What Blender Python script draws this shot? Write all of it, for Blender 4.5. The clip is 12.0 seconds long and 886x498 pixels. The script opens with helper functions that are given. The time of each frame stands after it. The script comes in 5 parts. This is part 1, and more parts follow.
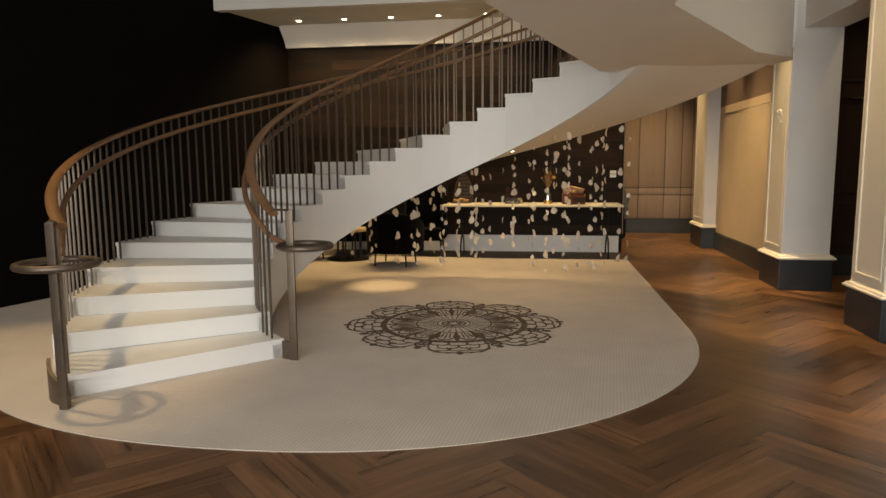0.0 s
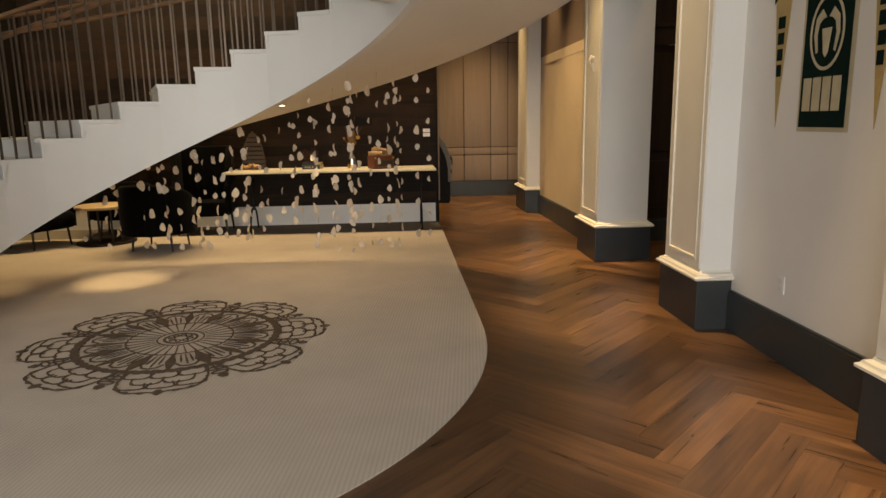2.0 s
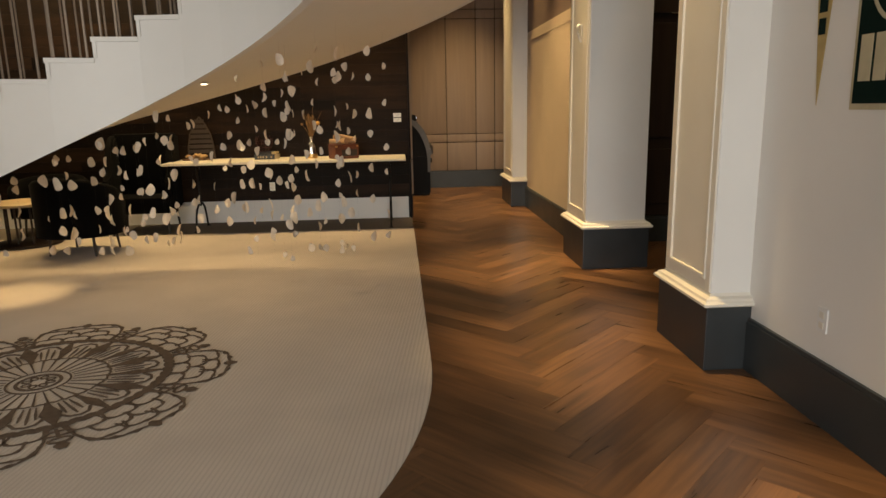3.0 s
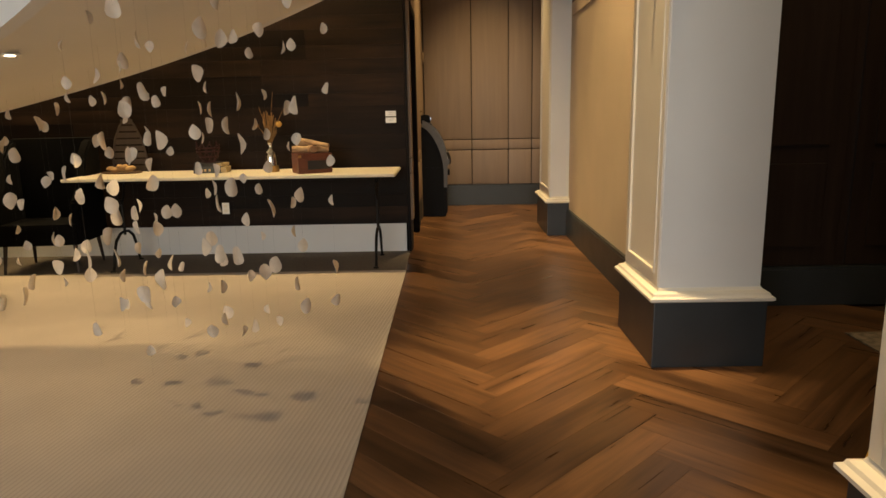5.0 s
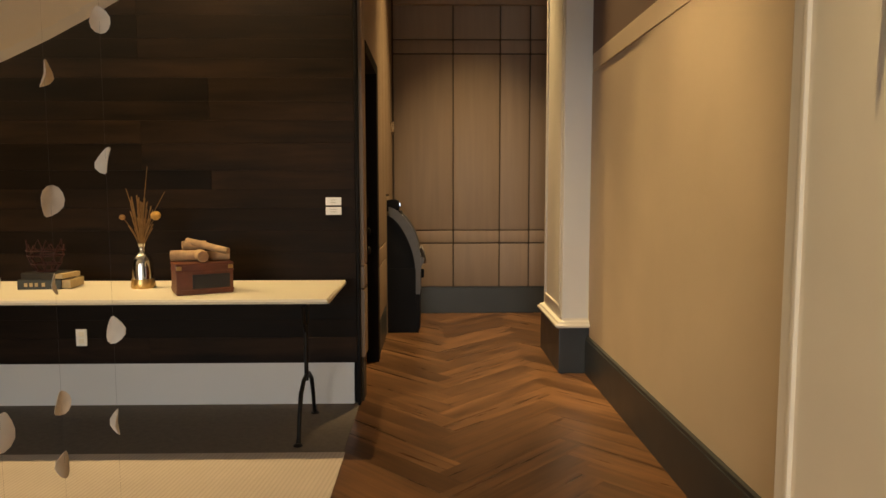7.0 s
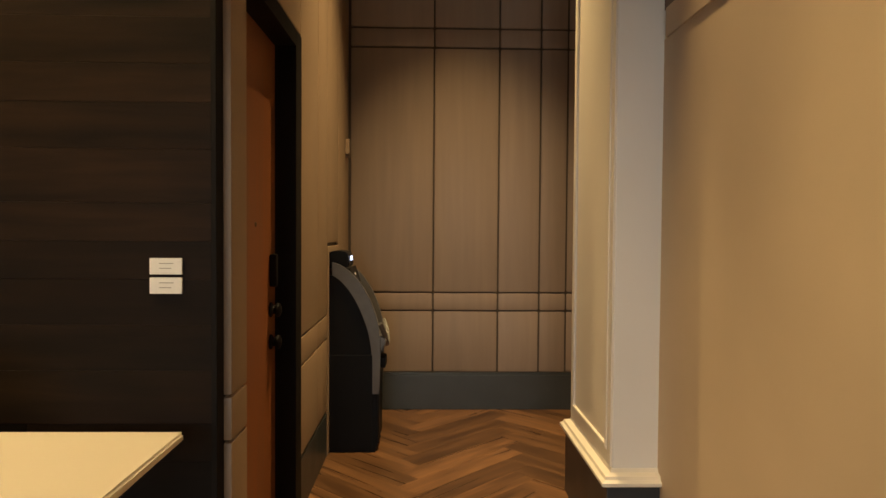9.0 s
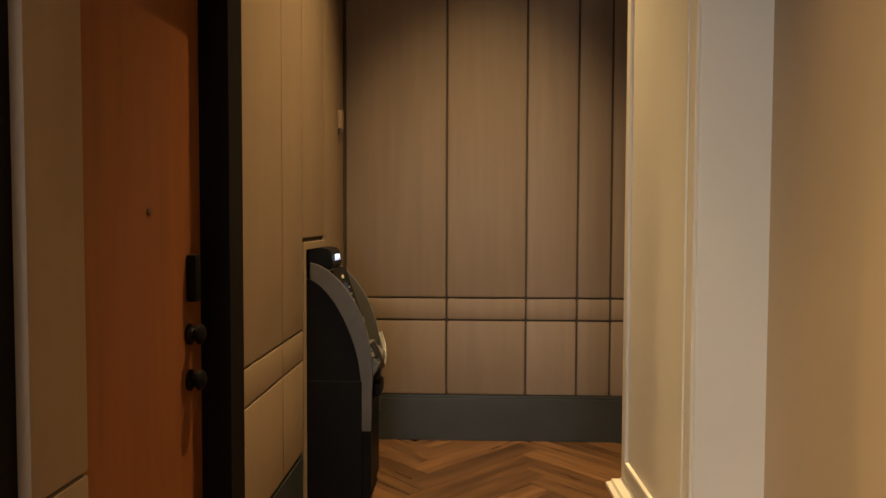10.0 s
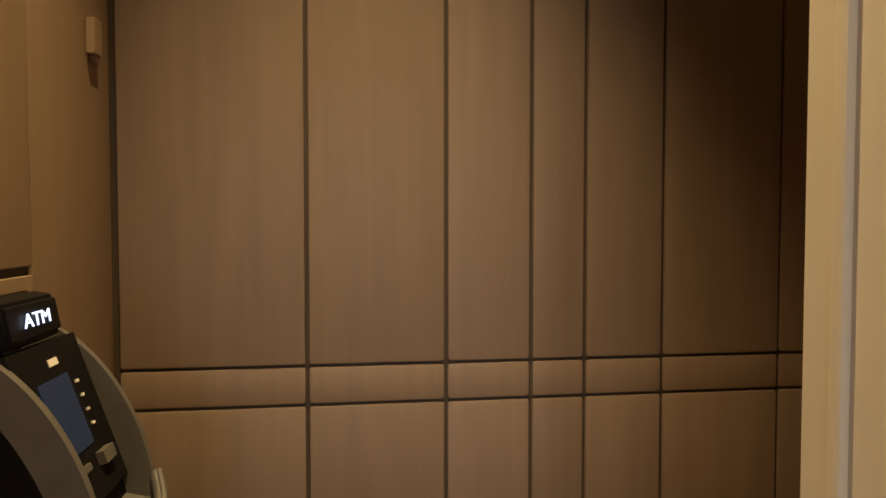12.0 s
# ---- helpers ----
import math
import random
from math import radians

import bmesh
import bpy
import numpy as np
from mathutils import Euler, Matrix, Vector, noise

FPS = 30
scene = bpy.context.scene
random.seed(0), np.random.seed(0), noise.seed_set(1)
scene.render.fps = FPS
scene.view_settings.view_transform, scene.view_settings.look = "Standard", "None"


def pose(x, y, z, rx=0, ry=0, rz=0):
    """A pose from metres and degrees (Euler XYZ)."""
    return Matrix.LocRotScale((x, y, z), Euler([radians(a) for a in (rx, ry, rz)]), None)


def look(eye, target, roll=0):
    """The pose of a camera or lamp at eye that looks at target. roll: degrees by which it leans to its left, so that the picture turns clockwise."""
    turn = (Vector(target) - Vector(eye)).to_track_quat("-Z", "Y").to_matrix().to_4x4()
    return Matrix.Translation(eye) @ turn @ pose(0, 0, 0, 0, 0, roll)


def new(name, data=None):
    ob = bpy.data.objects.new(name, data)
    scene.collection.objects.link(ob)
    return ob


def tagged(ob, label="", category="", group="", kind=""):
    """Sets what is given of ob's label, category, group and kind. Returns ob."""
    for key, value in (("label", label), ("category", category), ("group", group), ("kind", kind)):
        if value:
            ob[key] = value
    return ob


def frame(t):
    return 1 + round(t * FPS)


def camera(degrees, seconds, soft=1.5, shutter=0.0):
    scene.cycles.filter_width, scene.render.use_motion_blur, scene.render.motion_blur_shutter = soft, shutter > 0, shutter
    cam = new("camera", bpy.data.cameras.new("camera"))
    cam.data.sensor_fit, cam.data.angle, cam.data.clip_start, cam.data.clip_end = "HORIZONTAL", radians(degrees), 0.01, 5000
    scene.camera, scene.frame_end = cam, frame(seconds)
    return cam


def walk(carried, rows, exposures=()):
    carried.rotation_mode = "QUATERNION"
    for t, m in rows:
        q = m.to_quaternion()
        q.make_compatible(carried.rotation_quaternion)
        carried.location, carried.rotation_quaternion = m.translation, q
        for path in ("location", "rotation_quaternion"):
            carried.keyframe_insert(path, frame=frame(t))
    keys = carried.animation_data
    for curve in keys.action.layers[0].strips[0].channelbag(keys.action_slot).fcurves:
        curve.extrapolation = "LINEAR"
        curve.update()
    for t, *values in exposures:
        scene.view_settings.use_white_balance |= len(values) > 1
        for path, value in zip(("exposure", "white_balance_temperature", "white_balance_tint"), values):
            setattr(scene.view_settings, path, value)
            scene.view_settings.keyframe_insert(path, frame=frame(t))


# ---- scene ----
cam = camera(66.9, 12.0)
PATH = [
    (0, (0.051, 0.04, 1.563), (-0.233, 2.003, 1.308), -0.4),
    (0.5, (0.154, 0.229, 1.559), (-0.053, 2.191, 1.228), -2.0),
    (1, (0.385, 0.643, 1.558), (0.334, 2.61, 1.199), -1.7),
    (1.5, (0.578, 1.123, 1.536), (0.643, 3.088, 1.172), -1.1),
    (2, (0.843, 1.605, 1.531), (0.97, 3.566, 1.154), -0.9),
    (2.5, (1.07, 2.142, 1.496), (1.187, 4.102, 1.117), -0.7),
    (3, (1.301, 2.71, 1.478), (1.421, 4.663, 1.064), -1.1),
    (3.2, (1.36, 2.946, 1.497), (1.468, 4.897, 1.074), -0.3),
    (5, (1.865, 5.124, 1.384), (1.838, 7.083, 0.986), -1.1),
    (5.5, (1.925, 5.667, 1.391), (1.896, 7.639, 1.061), -0.3),
    (6, (1.928, 6.247, 1.431), (1.947, 8.227, 1.151), -0.0),
    (6.5, (1.937, 6.818, 1.432), (1.958, 8.805, 1.204), 0.0),
    (7, (1.939, 7.366, 1.461), (1.971, 9.358, 1.285), -0.1),
    (7.2, (1.95, 7.591, 1.46), (2.001, 9.585, 1.311), -0.4),
    (9, (2.13, 9.644, 1.51), (2.179, 11.642, 1.453), 0.4),
    (9.5, (2.242, 10.152, 1.512), (2.249, 12.151, 1.437), 0.0),
    (10, (2.299, 10.665, 1.495), (2.239, 12.662, 1.419), 0.2),
    (10.5, (2.317, 11.207, 1.529), (2.278, 13.205, 1.464), -0.1),
    (11, (2.315, 11.714, 1.53), (2.279, 13.713, 1.493), 0.4),
    (11.5, (2.319, 12.179, 1.542), (2.394, 14.177, 1.492), 0.0),
    (12, (2.354, 12.618, 1.534), (2.627, 14.598, 1.462), 0.0),
]
walk(cam, [(t, look(eye, target, roll)) for t, eye, target, roll in PATH])

# ---- world and light ----
world = bpy.data.worlds.new("world")
scene.world = world
world.use_nodes = True
sky = world.node_tree.nodes.new("ShaderNodeTexSky")
sky.sky_type, sky.sun_disc = "NISHITA", False
sky.sun_elevation, sky.sun_rotation = radians(35), radians(200)
world.node_tree.links.new(sky.outputs[0], world.node_tree.nodes["Background"].inputs[0])
world.node_tree.nodes["Background"].inputs[1].default_value = 0.08
scene.view_settings.exposure = 0.0

WARM = (1.0, 0.69, 0.31)
DAY = (1.0, 0.985, 0.93)


def area_light(eye, target, sx, sy, watts, colour):
    data = bpy.data.lights.new("window_light", "AREA")
    data.shape, data.size, data.size_y, data.energy, data.color = "RECTANGLE", sx, sy, watts, colour
    ob = new("window_light", data)
    ob.matrix_basis = look(eye, target)
    return ob


def spot_light(eye, target, watts, degrees=70, blend=0.6, radius=0.04, colour=WARM):
    data = bpy.data.lights.new("downlight", "SPOT")
    data.energy, data.color, data.spot_size, data.spot_blend = watts, colour, radians(degrees), blend
    data.shadow_soft_size = radius
    ob = new("downlight", data)
    ob.matrix_basis = look(eye, target)
    return ob


# daylight through the street windows behind the start of the walk
area_light((-1.0, -3.75, 2.3), (0.5, 6.0, 1.1), 7.0, 3.6, 590, DAY)
AISLE_LAMPS = ((2.60, 4.42, 960), (2.58, 6.58, 1080), (2.56, 8.74, 1700))
# warm downlights over the aisle, each with its pool on the floor
for x, y, w in AISLE_LAMPS:
    spot_light((x, y, 5.15), (x, y, 0), w, 29, 1.0)
# two added with no known source, to wash the tan wall
for y, w in ((10.3, 620), (11.75, 930)):
    spot_light((2.80, y, 5.15), (3.25, y, 2.25), w, 28, 1.0)
# a third one added in the lowered ceiling to brighten the tan wall
spot_light((1.15, 10.6, 3.90), (3.2, 10.6, 1.7), 270, 48, 1.0)
# corridor
spot_light((2.42, 13.80, 5.15), (2.44, 13.96, 0), 1280, 67, 1.0)
# row in the lowered ceiling before the plank wall
for k in range(5):
    spot_light((-3.96 + 0.785 * k, 11.15, 3.90), (-3.96 + 0.785 * k, 11.40, 0), 135, 140, 0.9)
# one more added past the row to brighten the plank wall and table end
spot_light((0.55, 11.15, 3.90), (0.95, 11.84, 2.0), 270, 86, 1.0)
spot_light((-4.6, 4.2, 5.0), (-3.9, 4.4, 0), 420, 46, radius=0.10)
# side passage: unseen lamp added to brighten its floor and doors
spot_light((4.3, 8.2, 5.15), (4.3, 8.5, 0), 190, 80, 1.0)
# downlights set in the stair soffit
SOFFIT_LAMPS = ((-0.29, 8.52, 44), (-2.00, 8.36, 30), (-3.05, 8.10, 4))
LAMP_Z = (1.66, 0.98, 0.69)
for (x, y, w), z in zip(SOFFIT_LAMPS, LAMP_Z):
    if z > 1.2:
        spot_light((x, y, z), (x + 0.02, y - 0.45, 0), w, 106, 0.18, 0.015)
    else:
        spot_light((x, y, z), (x + 0.05, y - 0.02, 0), w * 1.3, 60, 0.8)

# ---- materials ----


def mat(name, colour, rough=0.6, metal=0.0, vary=0.12, scale=6.0, bump=0.0, bump_scale=60.0, stretch=(1, 1, 1), random_part=0.0, sheen=0.0, coat=0.0, spec=0.5):
    m = bpy.data.materials.new(name)
    m.use_nodes = True
    nt = m.node_tree
    b = nt.nodes["Principled BSDF"]
    b.inputs["Roughness"].default_value, b.inputs["Metallic"].default_value = rough, metal
    b.inputs["Specular IOR Level"].default_value = spec
    b.inputs["Sheen Weight"].default_value, b.inputs["Coat Weight"].default_value = sheen, coat
    tc = nt.nodes.new("ShaderNodeTexCoord")
    mp = nt.nodes.new("ShaderNodeMapping")
    mp.inputs["Scale"].default_value = stretch
    nt.links.new(tc.outputs["Object"], mp.inputs[0])
    n1 = nt.nodes.new("ShaderNodeTexNoise")
    n1.inputs["Scale"].default_value, n1.inputs["Detail"].default_value = scale, 6
    nt.links.new(mp.outputs[0], n1.inputs["Vector"])
    ramp = nt.nodes.new("ShaderNodeMapRange")
    ramp.inputs["From Min"].default_value, ramp.inputs["From Max"].default_value = 0.3, 0.7
    ramp.clamp = False
    ramp.inputs["To Min"].default_value, ramp.inputs["To Max"].default_value = 1 - vary, 1 + vary
    nt.links.new(n1.outputs["Fac"], ramp.inputs["Value"])
    value = ramp.outputs[0]
    if random_part:
        oi = nt.nodes.new("ShaderNodeObjectInfo")
        r2 = nt.nodes.new("ShaderNodeMapRange")
        r2.inputs["To Min"].default_value, r2.inputs["To Max"].default_value = 1 - random_part, 1 + random_part
        nt.links.new(oi.outputs["Random"], r2.inputs["Value"])
        mul = nt.nodes.new("ShaderNodeMath")
        mul.operation = "MULTIPLY"
        nt.links.new(value, mul.inputs[0]), nt.links.new(r2.outputs[0], mul.inputs[1])
        value = mul.outputs[0]
    vm = nt.nodes.new("ShaderNodeVectorMath")
    vm.operation = "SCALE"
    vm.inputs[0].default_value = colour[:3]
    nt.links.new(value, vm.inputs["Scale"])
    nt.links.new(vm.outputs[0], b.inputs["Base Color"])
    rr = nt.nodes.new("ShaderNodeMapRange")
    rr.inputs["To Min"].default_value, rr.inputs["To Max"].default_value = max(0.02, rough - 0.08), min(1, rough + 0.08)
    nt.links.new(n1.outputs["Fac"], rr.inputs["Value"])
    nt.links.new(rr.outputs[0], b.inputs["Roughness"])
    if bump:
        n2 = nt.nodes.new("ShaderNodeTexNoise")
        n2.inputs["Scale"].default_value, n2.inputs["Detail"].default_value = bump_scale, 4
        nt.links.new(mp.outputs[0], n2.inputs["Vector"])
        bp = nt.nodes.new("ShaderNodeBump")
        bp.inputs["Strength"].default_value, bp.inputs["Distance"].default_value = bump, 0.004
        nt.links.new(n2.outputs["Fac"], bp.inputs["Height"])
        nt.links.new(bp.outputs[0], b.inputs["Normal"])
    return m


def wood(name, dark, light, rough, long_axis_scale=1.6, cross_scale=34.0, spread=0.35, island=False, bump=0.15, spec=0.5):
    """Plank wood: the grain runs along the local x of each piece, shifted and toned piece by piece."""
    m = bpy.data.materials.new(name)
    m.use_nodes = True
    nt = m.node_tree
    b = nt.nodes["Principled BSDF"]
    b.inputs["Specular IOR Level"].default_value = spec
    uv = nt.nodes.new("ShaderNodeUVMap")
    uv.uv_map = "grain"
    if island:
        rnd = nt.nodes.new("ShaderNodeNewGeometry").outputs["Random Per Island"]
    else:
        rnd = nt.nodes.new("ShaderNodeObjectInfo").outputs["Random"]
    off = nt.nodes.new("ShaderNodeMath")
    off.operation = "MULTIPLY"
    off.inputs[1].default_value = 37.0
    nt.links.new(rnd, off.inputs[0])
    add = nt.nodes.new("ShaderNodeVectorMath")
    nt.links.new(uv.outputs[0], add.inputs[0]), nt.links.new(off.outputs[0], add.inputs[1])
    mp = nt.nodes.new("ShaderNodeMapping")
    mp.inputs["Scale"].default_value = (long_axis_scale, cross_scale, 1)
    nt.links.new(add.outputs[0], mp.inputs[0])
    n1 = nt.nodes.new("ShaderNodeTexNoise")
    n1.inputs["Scale"].default_value, n1.inputs["Detail"].default_value, n1.inputs["Distortion"].default_value = 1.0, 7, 0.6
    nt.links.new(mp.outputs[0], n1.inputs["Vector"])
    mp2 = nt.nodes.new("ShaderNodeMapping")
    mp2.inputs["Scale"].default_value = (1.3, 6.0, 1)
    nt.links.new(add.outputs[0], mp2.inputs[0])
    n2 = nt.nodes.new("ShaderNodeTexNoise")
    n2.inputs["Scale"].default_value, n2.inputs["Detail"].default_value = 1.4, 3
    nt.links.new(mp2.outputs[0], n2.inputs["Vector"])
    mixf = nt.nodes.new("ShaderNodeMath")
    mixf.operation = "MULTIPLY_ADD"
    mixf.inputs[1].default_value = 0.55
    nt.links.new(n1.outputs["Fac"], mixf.inputs[0])
    half = nt.nodes.new("ShaderNodeMath")
    half.operation = "MULTIPLY"
    half.inputs[1].default_value = 0.45
    nt.links.new(n2.outputs["Fac"], half.inputs[0]), nt.links.new(half.outputs[0], mixf.inputs[2])
    ramp = nt.nodes.new("ShaderNodeValToRGB")
    ramp.color_ramp.elements[0].position, ramp.color_ramp.elements[1].position = 0.31, 0.69
    ramp.color_ramp.elements[0].color, ramp.color_ramp.elements[1].color = (*dark, 1), (*light, 1)
    nt.links.new(mixf.outputs[0], ramp.inputs[0])
    r2 = nt.nodes.new("ShaderNodeMapRange")
    r2.inputs["To Min"].default_value, r2.inputs["To Max"].default_value = 1 - spread, 1 + spread
    nt.links.new(rnd, r2.inputs["Value"])
    vm = nt.nodes.new("ShaderNodeVectorMath")
    vm.operation = "SCALE"
    nt.links.new(ramp.outputs[0], vm.inputs[0]), nt.links.new(r2.outputs[0], vm.inputs["Scale"])
    nt.links.new(vm.outputs[0], b.inputs["Base Color"])
    rr = nt.nodes.new("ShaderNodeMapRange")
    rr.inputs["To Min"].default_value, rr.inputs["To Max"].default_value = rough - 0.07, rough + 0.09
    nt.links.new(n1.outputs["Fac"], rr.inputs["Value"]), nt.links.new(rr.outputs[0], b.inputs["Roughness"])
    bp = nt.nodes.new("ShaderNodeBump")
    bp.inputs["Strength"].default_value, bp.inputs["Distance"].default_value = bump, 0.002
    nt.links.new(n1.outputs["Fac"], bp.inputs["Height"]), nt.links.new(bp.outputs[0], b.inputs["Normal"])
    return m


def carpet_material(name, light, dark):
    """Cut-loop carpet: fine diagonal ribs over a mottled cream ground."""
    m = mat(name, light, 0.95, vary=0.07, scale=2.2, spec=0.1, sheen=0.15)
    nt = m.node_tree
    b = nt.nodes["Principled BSDF"]
    tc = nt.nodes.new("ShaderNodeTexCoord")
    mp = nt.nodes.new("ShaderNodeMapping")
    mp.inputs["Rotation"].default_value = (0, 0, radians(6))
    nt.links.new(tc.outputs["Object"], mp.inputs[0])
    wv = nt.nodes.new("ShaderNodeTexWave")
    wv.wave_type, wv.bands_direction = "BANDS", "X"
    wv.inputs["Scale"].default_value, wv.inputs["Distortion"].default_value, wv.inputs["Detail"].default_value = 13.5, 0.3, 1
    nt.links.new(mp.outputs[0], wv.inputs["Vector"])
    old = b.inputs["Base Color"].links[0].from_socket
    mix = nt.nodes.new("ShaderNodeMix")
    mix.data_type = "RGBA"
    rng = nt.nodes.new("ShaderNodeMapRange")
    rng.inputs["From Min"].default_value, rng.inputs["From Max"].default_value = 0.55, 0.95
    rng.inputs["To Max"].default_value = 0.34
    nt.links.new(wv.outputs["Fac"], rng.inputs["Value"]), nt.links.new(rng.outputs[0], mix.inputs["Factor"])
    nt.links.new(old, mix.inputs["A"])
    mix.inputs["B"].default_value = (*dark, 1)
    nt.links.new(mix.outputs["Result"], b.inputs["Base Color"])
    n2 = nt.nodes.new("ShaderNodeTexNoise")
    n2.inputs["Scale"].default_value = 420
    nt.links.new(tc.outputs["Object"], n2.inputs["Vector"])
    ad = nt.nodes.new("ShaderNodeMath")
    nt.links.new(wv.outputs["Fac"], ad.inputs[0]), nt.links.new(n2.outputs["Fac"], ad.inputs[1])
    bp = nt.nodes.new("ShaderNodeBump")
    bp.inputs["Strength"].default_value, bp.inputs["Distance"].default_value = 0.35, 0.004
    nt.links.new(ad.outputs[0], bp.inputs["Height"]), nt.links.new(bp.outputs[0], b.inputs["Normal"])
    return m


def glow(name, colour, strength):
    m = bpy.data.materials.new(name)
    m.use_nodes = True
    b = m.node_tree.nodes["Principled BSDF"]
    b.inputs["Base Color"].default_value = (*colour, 1)
    b.inputs["Emission Color"].default_value, b.inputs["Emission Strength"].default_value = (*colour, 1), strength
    return m


M_FLOOR = wood("herringbone_oak", (0.044, 0.0210, 0.0098), (0.208, 0.104, 0.0465), 0.29, 1.3, 27, spread=0.38, bump=0.18)
M_FLOOR_FAR = wood("herringbone_oak_far", (0.044, 0.0210, 0.0098), (0.208, 0.104, 0.0465), 0.29, 1.3, 27, spread=0.38, bump=0.18, island=True)
M_JOINT = mat("floor_joint", (0.05, 0.025, 0.012), 0.8)
M_PLANK = wood("wall_plank", (0.0030, 0.0020, 0.0017), (0.0190, 0.0102, 0.0062), 0.55, 1.6, 16, spread=0.6, bump=0.3, spec=0.11)
M_CARPET = carpet_material("cream_carpet", (0.565, 0.492, 0.42), (0.34, 0.29, 0.235))
M_MEDAL = mat("medallion_pile", (0.125, 0.092, 0.068), 0.95, vary=0.2, scale=40, bump=0.2, bump_scale=300, spec=0.1)
M_STRIP = mat("grey_carpet", (0.20, 0.175, 0.15), 0.95, vary=0.1, scale=30, bump=0.4, bump_scale=350, spec=0.1)
M_WHITE = mat("white_paint", (0.76, 0.75, 0.73), 0.45, vary=0.03, scale=1.5, bump=0.03, bump_scale=120)
M_SOFFIT = mat("soffit_paint", (0.80, 0.76, 0.69), 0.6, vary=0.03, scale=1.2, bump=0.03, bump_scale=90)
M_TRIM = mat("cream_trim", (0.74, 0.70, 0.62), 0.4, vary=0.03, scale=3)
M_WALL = mat("pale_wall", (0.80, 0.77, 0.73), 0.65, vary=0.03, scale=1.3, bump=0.04, bump_scale=160)
M_TAN = mat("tan_wallcovering", (0.56, 0.45, 0.32), 0.7, vary=0.05, scale=2.0, bump=0.12, bump_scale=260)
M_BROWN = mat("brown_frieze", (0.16, 0.11, 0.085), 0.7, vary=0.06, scale=2)
M_BASE = mat("charcoal_base", (0.035, 0.040, 0.043), 0.38, vary=0.10, scale=5)
M_PANEL = mat("leather_panel", (0.25, 0.185, 0.14), 0.46, vary=0.075, scale=2.2, stretch=(7, 7, 0.5), bump=0.10, bump_scale=190, random_part=0.05)
M_PANEL2 = mat("tan_panel", (0.30, 0.215, 0.145), 0.50, vary=0.07, scale=2.2, stretch=(7, 7, 0.5), bump=0.08, bump_scale=190)
M_GROOVE = mat("panel_groove", (0.06, 0.042, 0.03), 0.7)
M_BLACK = mat("black_paint", (0.006, 0.005, 0.005), 0.6, spec=0.12, vary=0.15)
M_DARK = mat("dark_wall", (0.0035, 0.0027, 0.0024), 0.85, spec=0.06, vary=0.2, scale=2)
M_ESPRESSO = mat("espresso_door", (0.028, 0.017, 0.012), 0.38, vary=0.25, scale=3, stretch=(8, 8, 0.6))
M_DOOR = mat("orange_wood_door", (0.215, 0.073, 0.024), 0.42, vary=0.16, scale=2.2, stretch=(9, 9, 0.7))
M_BRONZE = mat("bronze_metal", (0.14, 0.108, 0.082), 0.44, metal=0.7, vary=0.12, scale=14)
M_RAIL = mat("brown_handrail", (0.20, 0.105, 0.048), 0.38, metal=0.10, vary=0.12, scale=9)
M_IRON = mat("black_iron", (0.015, 0.014, 0.013), 0.45, metal=0.6, vary=0.2, scale=30, bump=0.2, bump_scale=150)
M_CEIL = mat("ceiling_paint", (0.70, 0.68, 0.64), 0.7, vary=0.03)
M_PETAL = mat("capiz_petal", (0.82, 0.75, 0.65), 0.42, vary=0.10, scale=25, bump=0.15, bump_scale=60, random_part=0.08)
# the shells let some light through
nt = M_PETAL.node_tree
through_light = nt.nodes.new("ShaderNodeBsdfTranslucent")
through_light.inputs["Color"].default_value = (0.80, 0.70, 0.56, 1)
blend_node = nt.nodes.new("ShaderNodeMixShader")
blend_node.inputs["Fac"].default_value = 0.42
nt.links.new(nt.nodes["Principled BSDF"].outputs[0], blend_node.inputs[1])
nt.links.new(through_light.outputs[0], blend_node.inputs[2])
nt.links.new(blend_node.outputs[0], nt.nodes["Material Output"].inputs["Surface"])
M_THREAD = mat("clear_thread", (0.06, 0.055, 0.05), 0.3)
M_LAMP = glow("lamp_lens", (1.0, 0.82, 0.55), 14.0)
M_MARBLE = mat("cream_marble", (0.76, 0.70, 0.58), 0.42, vary=0.03, scale=1.1)

# ---- building helpers ----


def mesh_of(name, bm, material, smooth=None):
    bmesh.ops.recalc_face_normals(bm, faces=bm.faces)
    me = bpy.data.meshes.new(name)
    bm.to_mesh(me)
    bm.free()
    me.materials.append(material)
    if smooth is not None:
        me.polygons.foreach_set("use_smooth", [True] * len(me.polygons))
        me.set_sharp_from_angle(angle=radians(smooth))
    return me


def thing(name, label, category, base=(0, 0, 0), rz=0, group="", kind=""):
    ob = new(name)
    ob.empty_display_size = 0.1
    ob.matrix_basis = pose(*base, 0, 0, rz)
    return tagged(ob, label, category, group, kind)


def part(name, bm, material, parent=None, label="", smooth=None, world=False):
    """One bmesh as one mesh under a thing or a part; world: its vertices are in the place's axes."""
    if world and parent is not None:
        m, up = Matrix.Identity(4), parent
        while up is not None:
            m, up = up.matrix_basis @ m, up.parent
        bm.transform(m.inverted())
    ob = new(name, mesh_of(name, bm, material, smooth))
    if parent is not None:
        ob.parent = parent
    return tagged(ob, label)


def structure(name, bm, material, label, category="", smooth=None):
    ob = new(name, mesh_of(name, bm, material, smooth))
    return tagged(ob, label, category or name.split("_")[0], kind="structure")


